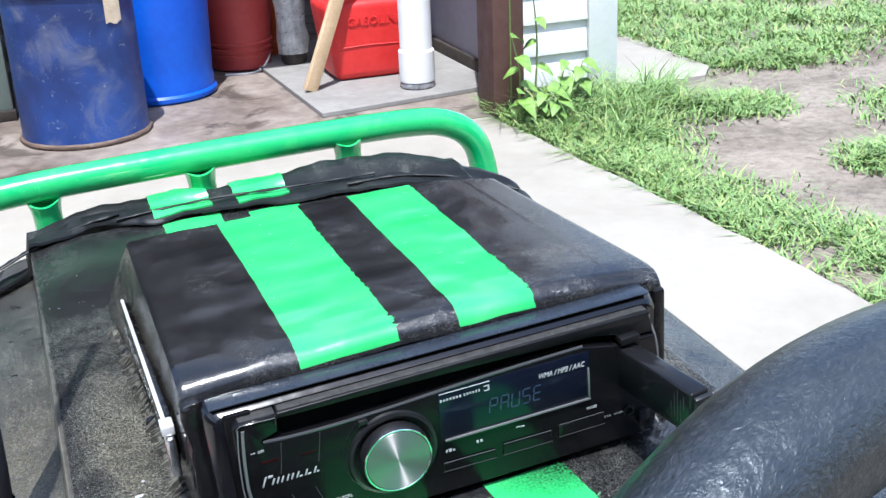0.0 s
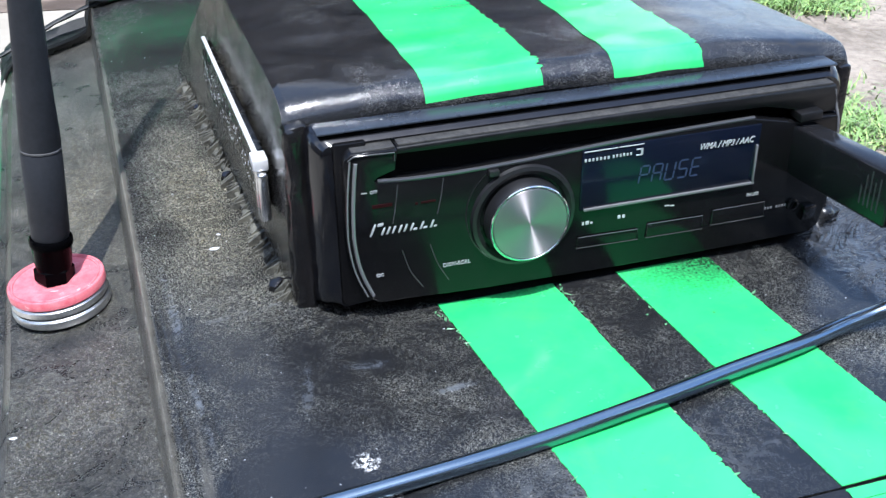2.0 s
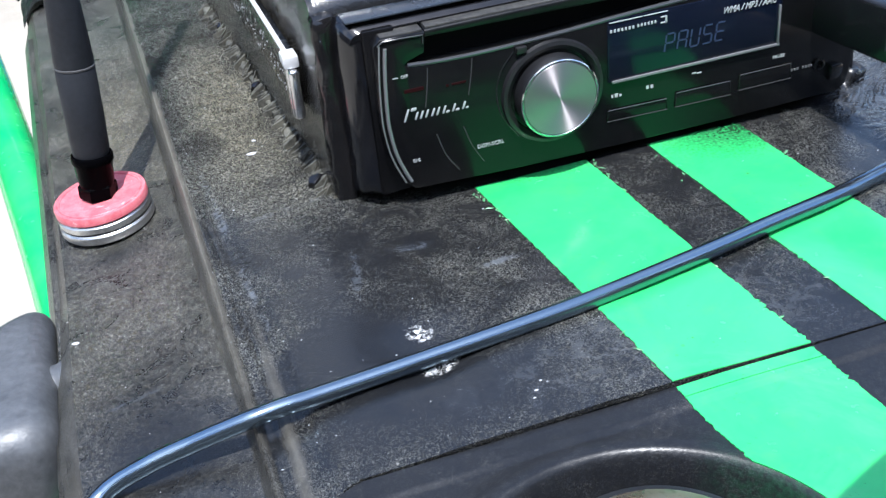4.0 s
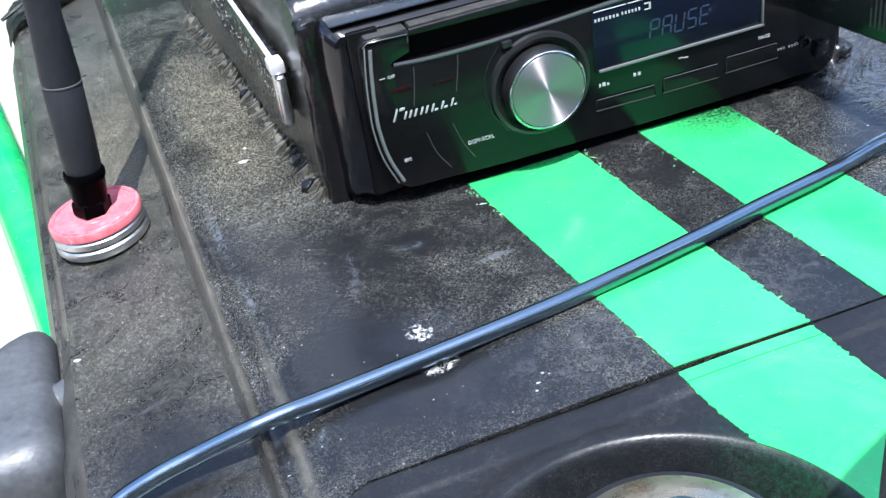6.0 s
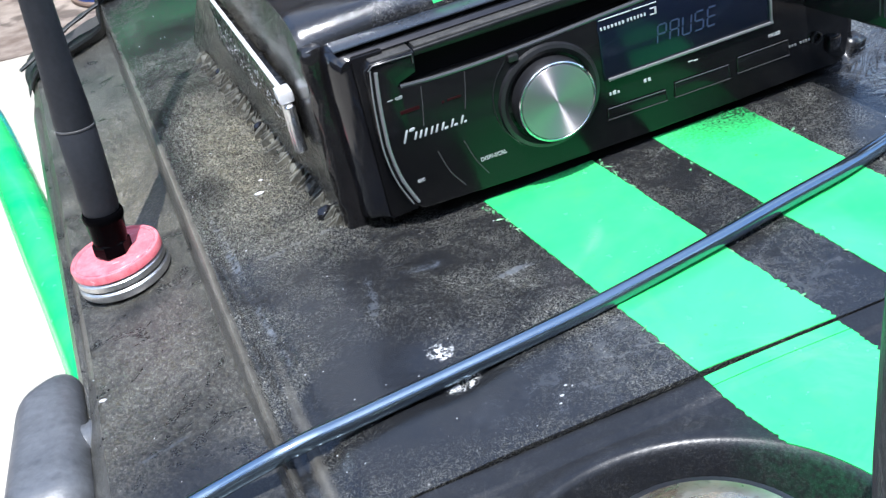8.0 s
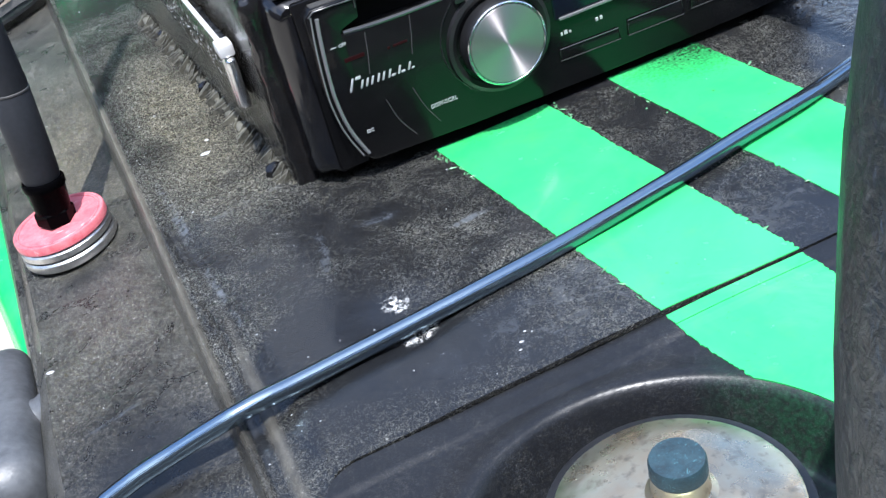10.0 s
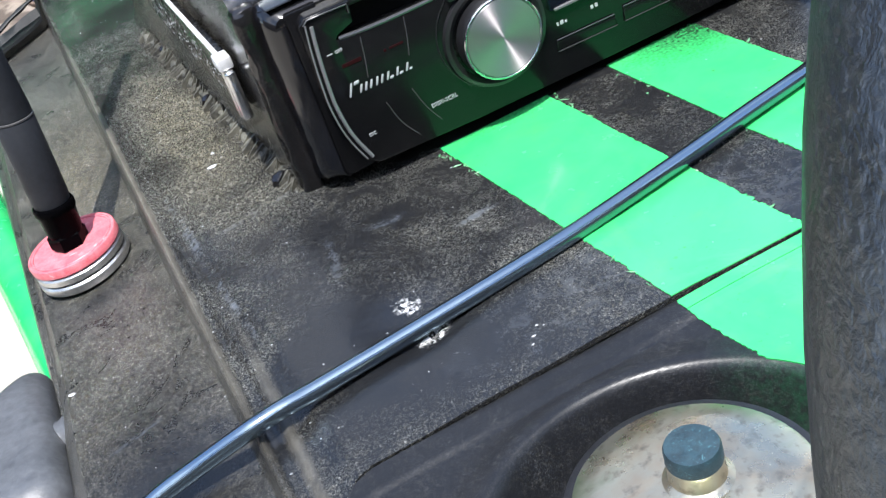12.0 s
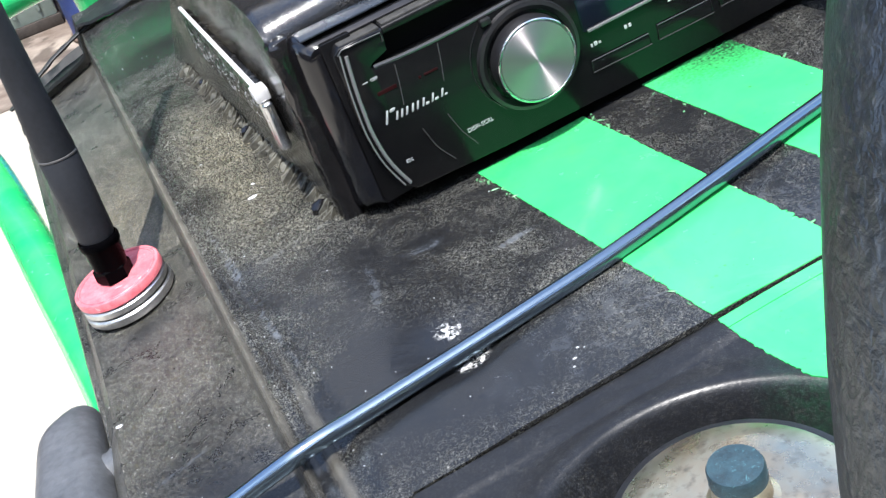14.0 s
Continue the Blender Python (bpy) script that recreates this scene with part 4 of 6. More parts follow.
def foot_x(y):
    """Where the left side meets the hood."""
    return float(np.interp(y, (0.0, 0.04, 0.08, 0.147, 0.228), (-0.1013, -0.1030, -0.1058, -0.1088, -0.1145)))


def left_top(u):
    y = 0.0008 + (BOX_BACK + 0.0008) * u
    return (BOX_L + 0.0005, y, cover_height(BOX_L + 0.0005, min(y, BOX_BACK)) - 0.0008)


flank(left_top, lambda u: (foot_x(0.226 * u), 0.0008 + 0.225 * u, -0.004), -1, "side_panel")
flank(lambda u: (BOX_R - 0.0008 - 0.0130 * u, 0.0008 + (BOX_BACK - 0.009) * u, cover_height(BOX_R - 0.0008, BOX_BACK * u) - 0.0012), lambda u: (BOX_R + 0.001 - 0.006 * u, 0.0008 + 0.215 * u, -0.005), 1, "side_panel")
part("rear_panel", hexa([(-0.1125, 0.222, -0.004), (0.088, 0.214, -0.004), (0.088, 0.2165, -0.004), (-0.1125, 0.2245, -0.004), (BOX_L + 0.001, 0.1465, 0.0645), (0.0805, 0.1365, 0.0595), (0.0805, 0.138, 0.0595), (BOX_L + 0.001, 0.148, 0.0645)], 0.0004), SIDE_BLACK, housing)


def lumpy(bm, cuts, rise, size):
    """Cuts a block's faces up and swells them unevenly, like paint that has run."""
    bmesh.ops.subdivide_edges(bm, edges=bm.edges[:], cuts=cuts, use_grid_fill=True)
    for v in bm.verts:
        v.co += Vector((noise.noise(v.co * size), noise.noise(v.co * size + Vector((5, 1, 3))), 0.5 * noise.noise(v.co * size + Vector((2, 8, 1))))) * rise
    return bm


front_edge = joined(lumpy(block((BOX_L - 0.0006, -0.0030, -0.003), (-0.0938, 0.0042, 0.0640), 0.0016), 14, 0.0009, 300), block((0.0900, -0.0022, -0.003), (BOX_R + 0.0004, 0.0042, 0.0585), 0.0012), block((BOX_L + 0.002, 0.0, 0.0578), (BOX_R - 0.006, 0.004, 0.0622), 0.0008))
for v in front_edge.verts:
    v.co += Vector((1, 1, 0.4)) * 0.0009 * noise.noise(v.co * 110)
part("front_flange", front_edge, SEALANT, housing, "glossy black flange with drips of sealant")

# chrome slide bracket riveted on the left side
bracket = part("bracket", hexa([(-0.1058, 0.024, 0.0240), (-0.1030, 0.024, 0.0240), (-0.1062, 0.132, 0.0275), (-0.1098, 0.132, 0.0275), (-0.1070, 0.024, 0.0440), (-0.1030, 0.024, 0.0440), (-0.1052, 0.132, 0.0450), (-0.1090, 0.132, 0.0450)], 0.0007, 3), PLATE_METAL, housing, "dull chromed slide plate with white specks")
part("rail", hexa([(-0.1074, 0.022, 0.0442), (-0.1056, 0.022, 0.0442), (-0.1074, 0.134, 0.0452), (-0.1090, 0.134, 0.0452), (-0.1072, 0.022, 0.0452), (-0.1056, 0.022, 0.0452), (-0.1074, 0.134, 0.0461), (-0.1088, 0.134, 0.0461)], 0.0004, 3), RAIL, bracket, "bright chrome rail")
part("clip", block((-0.1084, 0.0172, 0.0410), (-0.1034, 0.0246, 0.0452), 0.0006), RAIL, bracket, "bright chrome clip")
part("end_strip", joined(block((-0.1076, 0.0150, 0.0235), (-0.1040, 0.0182, 0.0410), 0.0012, 3), block((-0.1078, 0.0188, 0.0228), (-0.1040, 0.0236, 0.0412), 0.0008, 3)), CHROME, bracket, "polished chrome end strip")
# white specks that stand in for sparkle off the plate
random.seed(4)
specks = []
for k in range(90):
    y = random.uniform(0.028, 0.124)
    t = random.random()
    z = 0.0258 + 0.03 * (y - 0.024) + t * 0.0135
    x = -0.1060 - (y - 0.024) * 0.037 - t * 0.0006
    specks.append(turned([(random.uniform(0.00018, 0.00045), 0), (0.0002, 0.0002), (0, 0.0003)], (x, y, z), (-1, 0, 0.05), 6))
part("sparkle_speck", joined(*specks), PRINT, bracket, "white specks painted for the plate's sparkle")["kind"] = "stuff"

bead = smooth_path([(foot_x(y) - 0.0012, y, 0.0008) for y in (0.004, 0.014, 0.03, 0.05, 0.075, 0.1, 0.125, 0.15, 0.175, 0.2)], 13)
random.seed(21)
fins = [swept(bead, lambda t: 0.0013 + 0.0004 * math.sin(t * 61), 10, lumps=1.0)]
for k in range(1, len(bead) - 1):
    p = bead[k]
    for j in range(random.choice((0, 1, 1, 2, 3))):
        out, rise = random.uniform(0.0008, 0.0062), random.uniform(0.0006, 0.0042)
        along, wide = random.uniform(-0.003, 0.002), random.uniform(0.0005, 0.0012)
        a = Vector((p.x + 0.0012, p.y + random.uniform(-0.0007, 0.0007), 0.0))
        tip = a + Vector((-out, along, rise * 0.35))
        fins.append(hexa([a + Vector((0, -wide, -0.001)), a + Vector((0, wide, -0.001)), tip + Vector((0, wide * 0.5, -0.0016)), tip + Vector((0, -wide * 0.5, -0.0016)), a + Vector((0, -wide * 0.7, rise + 0.001)), a + Vector((0, wide * 0.7, rise + 0.001)), tip + Vector((0, wide * 0.3, 0.0004)), tip + Vector((0, -wide * 0.3, 0.0004))]))
part("sealant_bead", joined(*fins), PUTTY, housing, "rough torn fins of smeared sealant", 50)
for x, y, r in ((-0.1048, 0.012, 0.0030), (-0.1085, 0.098, 0.0022), (-0.1100, 0.168, 0.0024)):
    lump = turned([(0.0, -0.4 * r), (r, -0.2 * r), (1.05 * r, 0.3 * r), (0.7 * r, 0.9 * r), (0.0, 1.1 * r)], (x, y, 0.0006), (-0.3, -0.2, 1), 14, 0.5)
    part("sealant_lump", lump, SEALANT, housing, "glossy lump of black sealant")
part("sealant_bead", swept(smooth_path([(0.0958, 0.0, 0.0), (0.0945, 0.05, 0.001), (0.093, 0.1, 0.001), (0.092, 0.15, 0.001)], 10), 0.003, 10, lumps=0.6), PUTTY, housing, "rough smeared sealant bead", 70)
part("sealant_bead", swept(smooth_path([(0.086, -0.004, 0.0), (0.092, -0.003, 0.001), (0.098, 0.001, 0.001)], 6), 0.0028, 10, lumps=0.9), NUT, housing, "glossy drip of sealant", 70)


# ---- car radio ----
radio = thing("car_radio", (0, -0.005, 0.0), "glossy black single-height car radio with round silver volume knob", "radio", frame_of=KART)


def ring_of(outer, inner, y_front, y_back, inset):
    """A rectangular bezel: outer and inner are (x0, z0, x1, z1); its front slopes inwards by inset."""
    bm = bmesh.new()
    loops = []
    for (x0, z0, x1, z1), y, grow in ((outer, y_back, 0), (outer, y_front + 0.0055, 0), (outer, y_front + 0.0014, -0.0020), (outer, y_front, -0.0031), (inner, y_front, 0.0006), (inner, y_front + inset, -0.0004), (inner, y_back, -0.0004)):
        x0, z0, x1, z1 = x0 - grow, z0 - grow, x1 + grow, z1 + grow
        r, loop = (0.0042 if len(loops) < 4 else 0.0022), []
        for cx, cz, a0 in ((x1 - r, z1 - r, 0), (x0 + r, z1 - r, 90), (x0 + r, z0 + r, 180), (x1 - r, z0 + r, 270)):
            for k in range(5):
                a = radians(a0 + 22.5 * k)
                x, z = cx + r * math.cos(a), cz + r * math.sin(a)
                lift = 0.0022 * smoothstep(0.085, 0.0878, abs(x)) * smoothstep(0.058, 0.050, z) if len(loops) in (4, 5) else 0.0
                loop.append(bm.verts.new((x, y - lift, z)))
        loops.append(loop)
    for a, b in zip(loops, loops[1:]):
        for k in range(len(a)):
            j = (k + 1) % len(a)
            bm.faces.new((a[k], a[j], b[j], b[k]))
    bmesh.ops.recalc_face_normals(bm, faces=bm.faces)
    return bm


ring = ring_of((-0.0955, 0.0022, 0.0944, 0.0630), (-0.0880, 0.0050, 0.0880, 0.0588), -0.0105, 0.006, 0.004)
for v in ring.verts:
    if v.co.x > 0.05:
        v.co.x -= 0.0042 + 0.0038 * smoothstep(0.045, 0.064, v.co.z) + 0.0045 * smoothstep(0.03, 0.002, v.co.z)
part("trim_ring", ring, TRIM, radio, "black plastic trim ring")
part("dust_film", block((-0.0925, -0.0092, 0.0626), (0.0835, -0.0008, 0.0634), 0.0004), RING_DUST, radio, "grey dust on the trim ring")
part("back_plate", block((-0.0895, 0.001, 0.0025), (0.0850, 0.004, 0.0585), 0.0005), SLOT, radio)


def plate(outline, y_front, y_back, round_over=0.0012):
    """A moulded plate: outline in x and z, anticlockwise seen from the front, with a rounded front edge."""
    bm = bmesh.new()
    mid = Vector((sum(p[0] for p in outline) / len(outline), 0, sum(p[1] for p in outline) / len(outline)))
    loops = []
    for y, shrink in ((y_back, 0), (y_front + round_over, 0), (y_front + round_over * 0.3, round_over * 0.35), (y_front, round_over)):
        loop = []
        for k, (x, z) in enumerate(outline):
            (xa, za), (xb, zb) = outline[k - 1], outline[(k + 1) % len(outline)]
            way = Vector((xb - xa, zb - za)).normalized()
            loop.append(bm.verts.new((x - way.y * shrink, y, z + way.x * shrink)))
        loops.append(loop)
    for a, b in zip(loops, loops[1:]):
        for k in range(len(a)):
            j = (k + 1) % len(a)
            bm.faces.new((a[k], a[j], b[j], b[k]))
    bm.faces.new(loops[-1])
    bmesh.ops.recalc_face_normals(bm, faces=bm.faces)
    return bm


def left_arc(z):
    """The bowed left edge of the detachable face."""
    t = (z - 0.032) / 0.026
    return -0.0868 + 0.0052 * t * t * (1.35 if z < 0.032 else 0.35)


def right_arc(z):
    t = (z - 0.03) / 0.026
    return 0.0842 - 0.0034 * t * t


# lower face with its top edge dipping under the disc slot
top_curve = [(0.0655, 0.0478), (0.05, 0.0512), (0.03, 0.0508), (0.008, 0.0502), (-0.012, 0.0492), (-0.03, 0.0482), (-0.05, 0.0476), (-0.066, 0.0478), (-0.0765, 0.0486)]
low_left = [(left_arc(z), z) for z in (0.046, 0.038, 0.03, 0.022, 0.014, 0.0095)]
low_right = [(right_arc(z), z) for z in (0.0065, 0.014, 0.022, 0.03, 0.038, 0.0455)]
slot_end = [(-0.0772, 0.0490), (-0.0764, 0.0499), (-0.0708, 0.0518), (-0.0702, 0.0584), (-0.0842, 0.0588), (-0.0864, 0.0568)]
face_line = [*top_curve[:-1], (-0.0762, 0.0483), *slot_end, *low_left, (-0.0775, 0.0062), (-0.04, 0.0045), (0.0, 0.0038), (0.04, 0.0037), (0.078, 0.0042), *low_right, (0.0822, 0.0482), (0.076, 0.0484)]
face_plate = part("faceplate", plate(face_line, -0.016, 0.001, 0.0006), FACE, radio, "glossy black detachable faceplate", 50)
# upper lip above the slot, dusty on top
lip_line = [(0.0800, 0.0586), (0.0, 0.0590), (-0.0699, 0.0586), (-0.0699, 0.0562), (-0.03, 0.0558), (0.02, 0.0549), (0.055, 0.0540), (0.0665, 0.0515), (0.0668, 0.0492), (0.0826, 0.0490), (0.0812, 0.0562)]
upper = part("upper_lip", plate(lip_line, -0.0150, 0.001, 0.0007), LIP, radio, "dusty black upper lip over the disc slot", 50)
part("dust_film", block((-0.0695, -0.0142, 0.0582), (0.0795, -0.0006, 0.0593), 0.0004), DUSTY_TOP, upper, "grey dust on the lip")
part("dust_film", block((-0.0838, -0.0150, 0.0579), (-0.0706, -0.0006, 0.0591), 0.0003), DUSTY_TOP, upper, "grey dust on the lip")
for a, b, c in ((-0.0884, -0.0785, 0.0604), (0.0700, 0.0832, 0.0480)):
    part("face_surround", block((a, -0.0118, 0.0045), (b, -0.002, c), 0.0006), FACE, radio, "black frame round the faceplate")
part("disc_slot", block((-0.079, -0.0095, 0.0465), (0.066, -0.002, 0.0575)), SLOT, radio)
part("slot_rim", swept(smooth_path([(x, -0.0155, z + 0.0002) for x, z in reversed(top_curve[1:])], 4), 0.0007, 8), RIM_GREY, face_plate)
part("slot_rim", swept([(-0.0852, -0.0161, 0.0568), (-0.0836, -0.0162, 0.0581), (-0.078, -0.0162, 0.0580), (-0.0711, -0.0162, 0.0577), (-0.0712, -0.0162, 0.0550)], 0.00025, 6), RIM_GREY, face_plate)
for inward, wide in ((0.0005, 0.00028), (0.0023, 0.00062)):
    arc = [(left_arc(z) + inward, -0.0162, z) for z in (0.0570 - inward * 0.5, 0.050, 0.043, 0.036, 0.030, 0.022, 0.016, 0.0095)]
    part("edge_strip", swept(smooth_path(arc, 5), wide, 8), EDGE, face_plate, "thin grey bowed edge line")
arc = [(right_arc(z) - 0.0006, -0.0158 + 0.0012 * smoothstep(0.046, 0.052, z), z) for z in (0.0572, 0.052, 0.047, 0.042, 0.036, 0.030)]
part("edge_strip", swept(smooth_path(arc, 5), 0.0005, 8), EDGE, face_plate, "grey bowed edge strip")

# volume knob
KX, KZ = -0.0298, 0.0296
knob = part("volume_knob", turned([(0.0, 0.0055), (0.0118, 0.0055), (0.0128, 0.0052), (0.0133, 0.0044), (0.0134, 0.0), (0.0, 0.0)], (KX, -0.0168, KZ), (0, -1, 0), 64), SATIN, radio, "round volume knob")
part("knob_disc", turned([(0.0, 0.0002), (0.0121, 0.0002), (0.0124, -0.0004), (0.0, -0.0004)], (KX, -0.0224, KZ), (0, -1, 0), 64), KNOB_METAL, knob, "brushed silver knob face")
part("knob_edge", swept([(KX + 0.0128 * math.cos(a), -0.0221, KZ + 0.0128 * math.sin(a)) for a in [2 * math.pi * k / 64 for k in range(64)]], 0.0005, 8, closed=True), CHROME, knob, "polished silver knob edge")
part("knob_collar", turned([(0.0176, 0.0), (0.0172, 0.0012), (0.0160, 0.0016), (0.0146, 0.0008), (0.0142, -0.001), (0.0176, -0.001)], (KX, -0.0160, KZ), (0, -1, 0), 64), SATIN, radio, "dark knob surround")
part("knob_tab", block((KX - 0.012, -0.0175, KZ + 0.0155), (KX - 0.0085, -0.0155, KZ + 0.0178), 0.0005), SATIN, radio)

# display
display = part("display_window", block((-0.0105, -0.0164, 0.0278), (0.0528, -0.0155, 0.0492), 0.0003), LCD, radio, "dark display window")
part("display_line", block((-0.0092, -0.0171, 0.0275), (0.0525, -0.0162, 0.0284), 0.0002), EDGE, display)
part("display_line", block((0.0515, -0.0171, 0.0282), (0.0522, -0.0162, 0.0420), 0.0002), EDGE, display)


# words lit by segments
def segment_letter(x, z, on, wide=0.0031, tall=0.0062, thick=0.00025):
    """One display letter of straight segments: a top, b and c its right side, d bottom, e and f its left side, g the middle."""
    h = tall / 2
    ends = {"a": ((0, tall), (wide, tall)), "b": ((wide, h), (wide, tall)), "c": ((wide, 0), (wide, h)), "d": ((0, 0), (wide, 0)), "e": ((0, 0), (0, h)), "f": ((0, h), (0, tall)), "g": ((0, h), (wide, h))}
    pieces = []
    for key in on:
        (ax, az), (bx, bz) = ends[key]
        way = Vector((bx - ax, bz - az)).normalized() * thick * 1.2
        p, q = Vector((ax, az)) + way, Vector((bx, bz)) - way
        b = block((min(p.x, q.x) - (thick if key in "bcef" else 0), -0.01655, min(p.y, q.y) - (thick if key in "adg" else 0)), (max(p.x, q.x) + (thick if key in "bcef" else 0), -0.01635, max(p.y, q.y) + (thick if key in "adg" else 0)))
        for v in b.verts:
            v.co += Vector((x + v.co.z * 0.13, 0, z))
        pieces.append(b)
    return part("display_letter", joined(*pieces), SEGMENTS, display)


for k, on in enumerate(("abefg", "abcefg", "bcdef", "acdfg", "adefg")):
    segment_letter(0.0095 + 0.0046 * k, 0.0342, on)
lettering("format_words", "WMA / MP3 / AAC", (0.0402, -0.0166, 0.0441), 0.0031, PRINT, face_plate, slant=0.35, stretch=0.8)
lettering("off_words", "OFF", (-0.0779, -0.0161, 0.0456), 0.0015, PRINT, face_plate, stretch=0.9)
part("off_dash", block((-0.0816, -0.0161, 0.0455), (-0.0799, -0.0158, 0.0458)), PRINT, face_plate)
lettering("escape_words", "ESC", (-0.0768, -0.0161, 0.0164), 0.0015, PRINT, face_plate)
lettering("scroll_words", "DISP/-SCRL", (-0.0518, -0.0161, 0.0160), 0.0019, PRINT, face_plate)
lettering("pause_words", "PAUSE", (0.0531, -0.0161, 0.0231), 0.0016, PRINT, face_plate)


def bars(name, rows, mat, front=-0.01615):
    """Plain bars for marks that are not lettered: rows of x0, x1, z0, z1."""
    return part(name, joined(*[block((x0, front, z0), (x1, front + 0.0003, z1), 0.00005, 1) for x0, x1, z0, z1 in rows]), mat, face_plate)


# the maker's mark as a row of plain leaning bars
for x, wide, tall in ((-0.0797, 0.0007, 0.0042), (-0.0785, 0.0018, 0.0011), (-0.0762, 0.0007, 0.0026), (-0.0745, 0.0007, 0.0026), (-0.0728, 0.0007, 0.0026), (-0.0708, 0.0007, 0.0026), (-0.0691, 0.0007, 0.0026), (-0.0671, 0.0007, 0.0026), (-0.0660, 0.0013, 0.0008), (-0.0639, 0.0007, 0.0026), (-0.0628, 0.0013, 0.0008), (-0.0606, 0.0007, 0.0026), (-0.0594, 0.0010, 0.0007)):
    low = 0.0305 if tall != 0.0011 else 0.0336
    mark = block((x, -0.0162, low), (x + wide, -0.0158, low + tall), 0.0003, 2)
    for v in mark.verts:
        v.co.x += (v.co.z - 0.0305) * 0.4
    part("mark_bar", mark, PRINT, face_plate)
bars("tuner_mark", [*[(-0.0098 + 0.0013 * k, -0.0091 + 0.0013 * k, 0.0450, 0.0460) for k in range(7)], *[(-0.0002 + 0.0012 * k, 0.0004 + 0.0012 * k, 0.0451, 0.0461) for k in range(6)], (0.0080, 0.0103, 0.0446, 0.0450), (0.0096, 0.0103, 0.0446, 0.0470), (0.0080, 0.0103, 0.0466, 0.0470), (-0.010, 0.0015, 0.0483, 0.0486), (0.002, 0.0105, 0.0483, 0.0486)], PRINT, -0.0166)
bars("button_marks", [(-0.0092, -0.0085, 0.0221, 0.0232), (-0.008, -0.0068, 0.0221, 0.0234), (-0.0063, -0.0055, 0.0221, 0.0229), (0.0034, 0.0044, 0.0224, 0.0236), (0.005, 0.006, 0.0224, 0.0236), (0.0202, 0.0219, 0.0240, 0.0244), (0.0221, 0.0238, 0.0237, 0.0241)], PRINT)
bars("model_mark", [(0.0586 + 0.0011 * k, 0.0593 + 0.0011 * k, 0.0162 + 0.00002 * k, 0.0171 + 0.00002 * k) for k in range(8) if k != 3], EDGE)
bars("red_marks", [(-0.0785, -0.0722, 0.0400, 0.0412), (-0.0650, -0.0642, 0.0392, 0.0400), (-0.0632, -0.0585, 0.0393, 0.0400)], RED_PRINT)

# button seams on the left pad: thin bright edges
for pts in (([(-0.0704, 0.0468), (-0.0712, 0.040), (-0.0722, 0.034)]), ([(-0.056, 0.0468), (-0.0568, 0.041), (-0.058, 0.035)]), ([(-0.0695, 0.024), (-0.067, 0.016), (-0.063, 0.0095)]), ([(-0.0605, 0.0245), (-0.058, 0.017), (-0.0545, 0.0105)]), ([(-0.0425, 0.046), (-0.047, 0.04), (-0.0488, 0.032), (-0.047, 0.024), (-0.042, 0.0165)])):
    part("button_seam", swept(smooth_path([(x, -0.01605, z) for x, z in pts], 6), 0.00022, 5), SATIN if pts[0][0] > -0.05 else RIM_GREY, face_plate)


def key_outline(x0, x1, z0, z1, slope):
    """A long key: a low raised bar with a bright upper edge."""
    body = hexa([(x0, -0.0163, z0), (x1, -0.0163, z0 + slope), (x1, -0.0155, z0 + slope), (x0, -0.0155, z0), (x0, -0.0163, z1), (x1, -0.0163, z1 + slope), (x1, -0.0155, z1 + slope), (x0, -0.0155, z1)], 0.0004)
    key = part("long_key", body, FACE, radio, "long black key")
    part("key_edge", swept([(x0, -0.0163, z0 + 0.0004), (x0 + 0.0004, -0.0163, z1), (x1 - 0.0004, -0.0163, z1 + slope), (x1, -0.0163, z0 + slope + 0.0004)], 0.0002, 5, closed=True), RIM_GREY, key)
    return key


key_outline(-0.0108, 0.0112, 0.0135, 0.0178, -0.0005)
key_outline(0.0142, 0.0352, 0.0130, 0.0185, -0.0003)
key_outline(0.0382, 0.0585, 0.0135, 0.0195, 0.0)
part("socket", turned([(0.0022, 0.0), (0.0022, 0.0006), (0.0016, 0.0008), (0.0014, -0.002), (0.0, -0.002)], (0.0695, -0.016, 0.0165), (0, -1, 0), 20), NUT, radio)
part("port_door", hexa([(0.0655, -0.019, 0.0485), (0.074, -0.019, 0.049), (0.074, -0.012, 0.049), (0.0655, -0.012, 0.0485), (0.0655, -0.0185, 0.0515), (0.074, -0.0185, 0.052), (0.074, -0.012, 0.052), (0.0655, -0.012, 0.0515)], 0.0007), LIP, radio)
part("port_hinge", hexa([(0.0735, -0.0175, 0.0095), (0.0795, -0.0165, 0.0100), (0.0795, -0.012, 0.0100), (0.0735, -0.012, 0.0095), (0.0740, -0.0175, 0.0155), (0.0795, -0.0168, 0.0150), (0.0795, -0.012, 0.0150), (0.0740, -0.012, 0.0155)], 0.0009), TRIM, radio)


# ---- plug and cord ----
plug = thing("usb_plug", (0.07, -0.04, 0.039), "flat black plug pushed into the front of the radio", "plug", frame_of=KART)
part("plug_body", hexa([(0.0690, -0.0625, 0.0312), (0.0778, -0.0612, 0.0312), (0.0738, -0.0125, 0.0285), (0.0650, -0.0125, 0.0285), (0.0690, -0.0625, 0.0500), (0.0778, -0.0612, 0.0500), (0.0738, -0.0125, 0.0465), (0.0650, -0.0125, 0.0465)], 0.0013, 3), PLUG, plug, "black plastic plug body")
part("plug_tail", hexa([(0.0697, -0.0650, 0.033), (0.0778, -0.064, 0.033), (0.0775, -0.0615, 0.0325), (0.0695, -0.0625, 0.0325), (0.0697, -0.0650, 0.0485), (0.0778, -0.064, 0.0485), (0.0775, -0.0615, 0.049), (0.0695, -0.0625, 0.049)], 0.001), SATIN, plug)
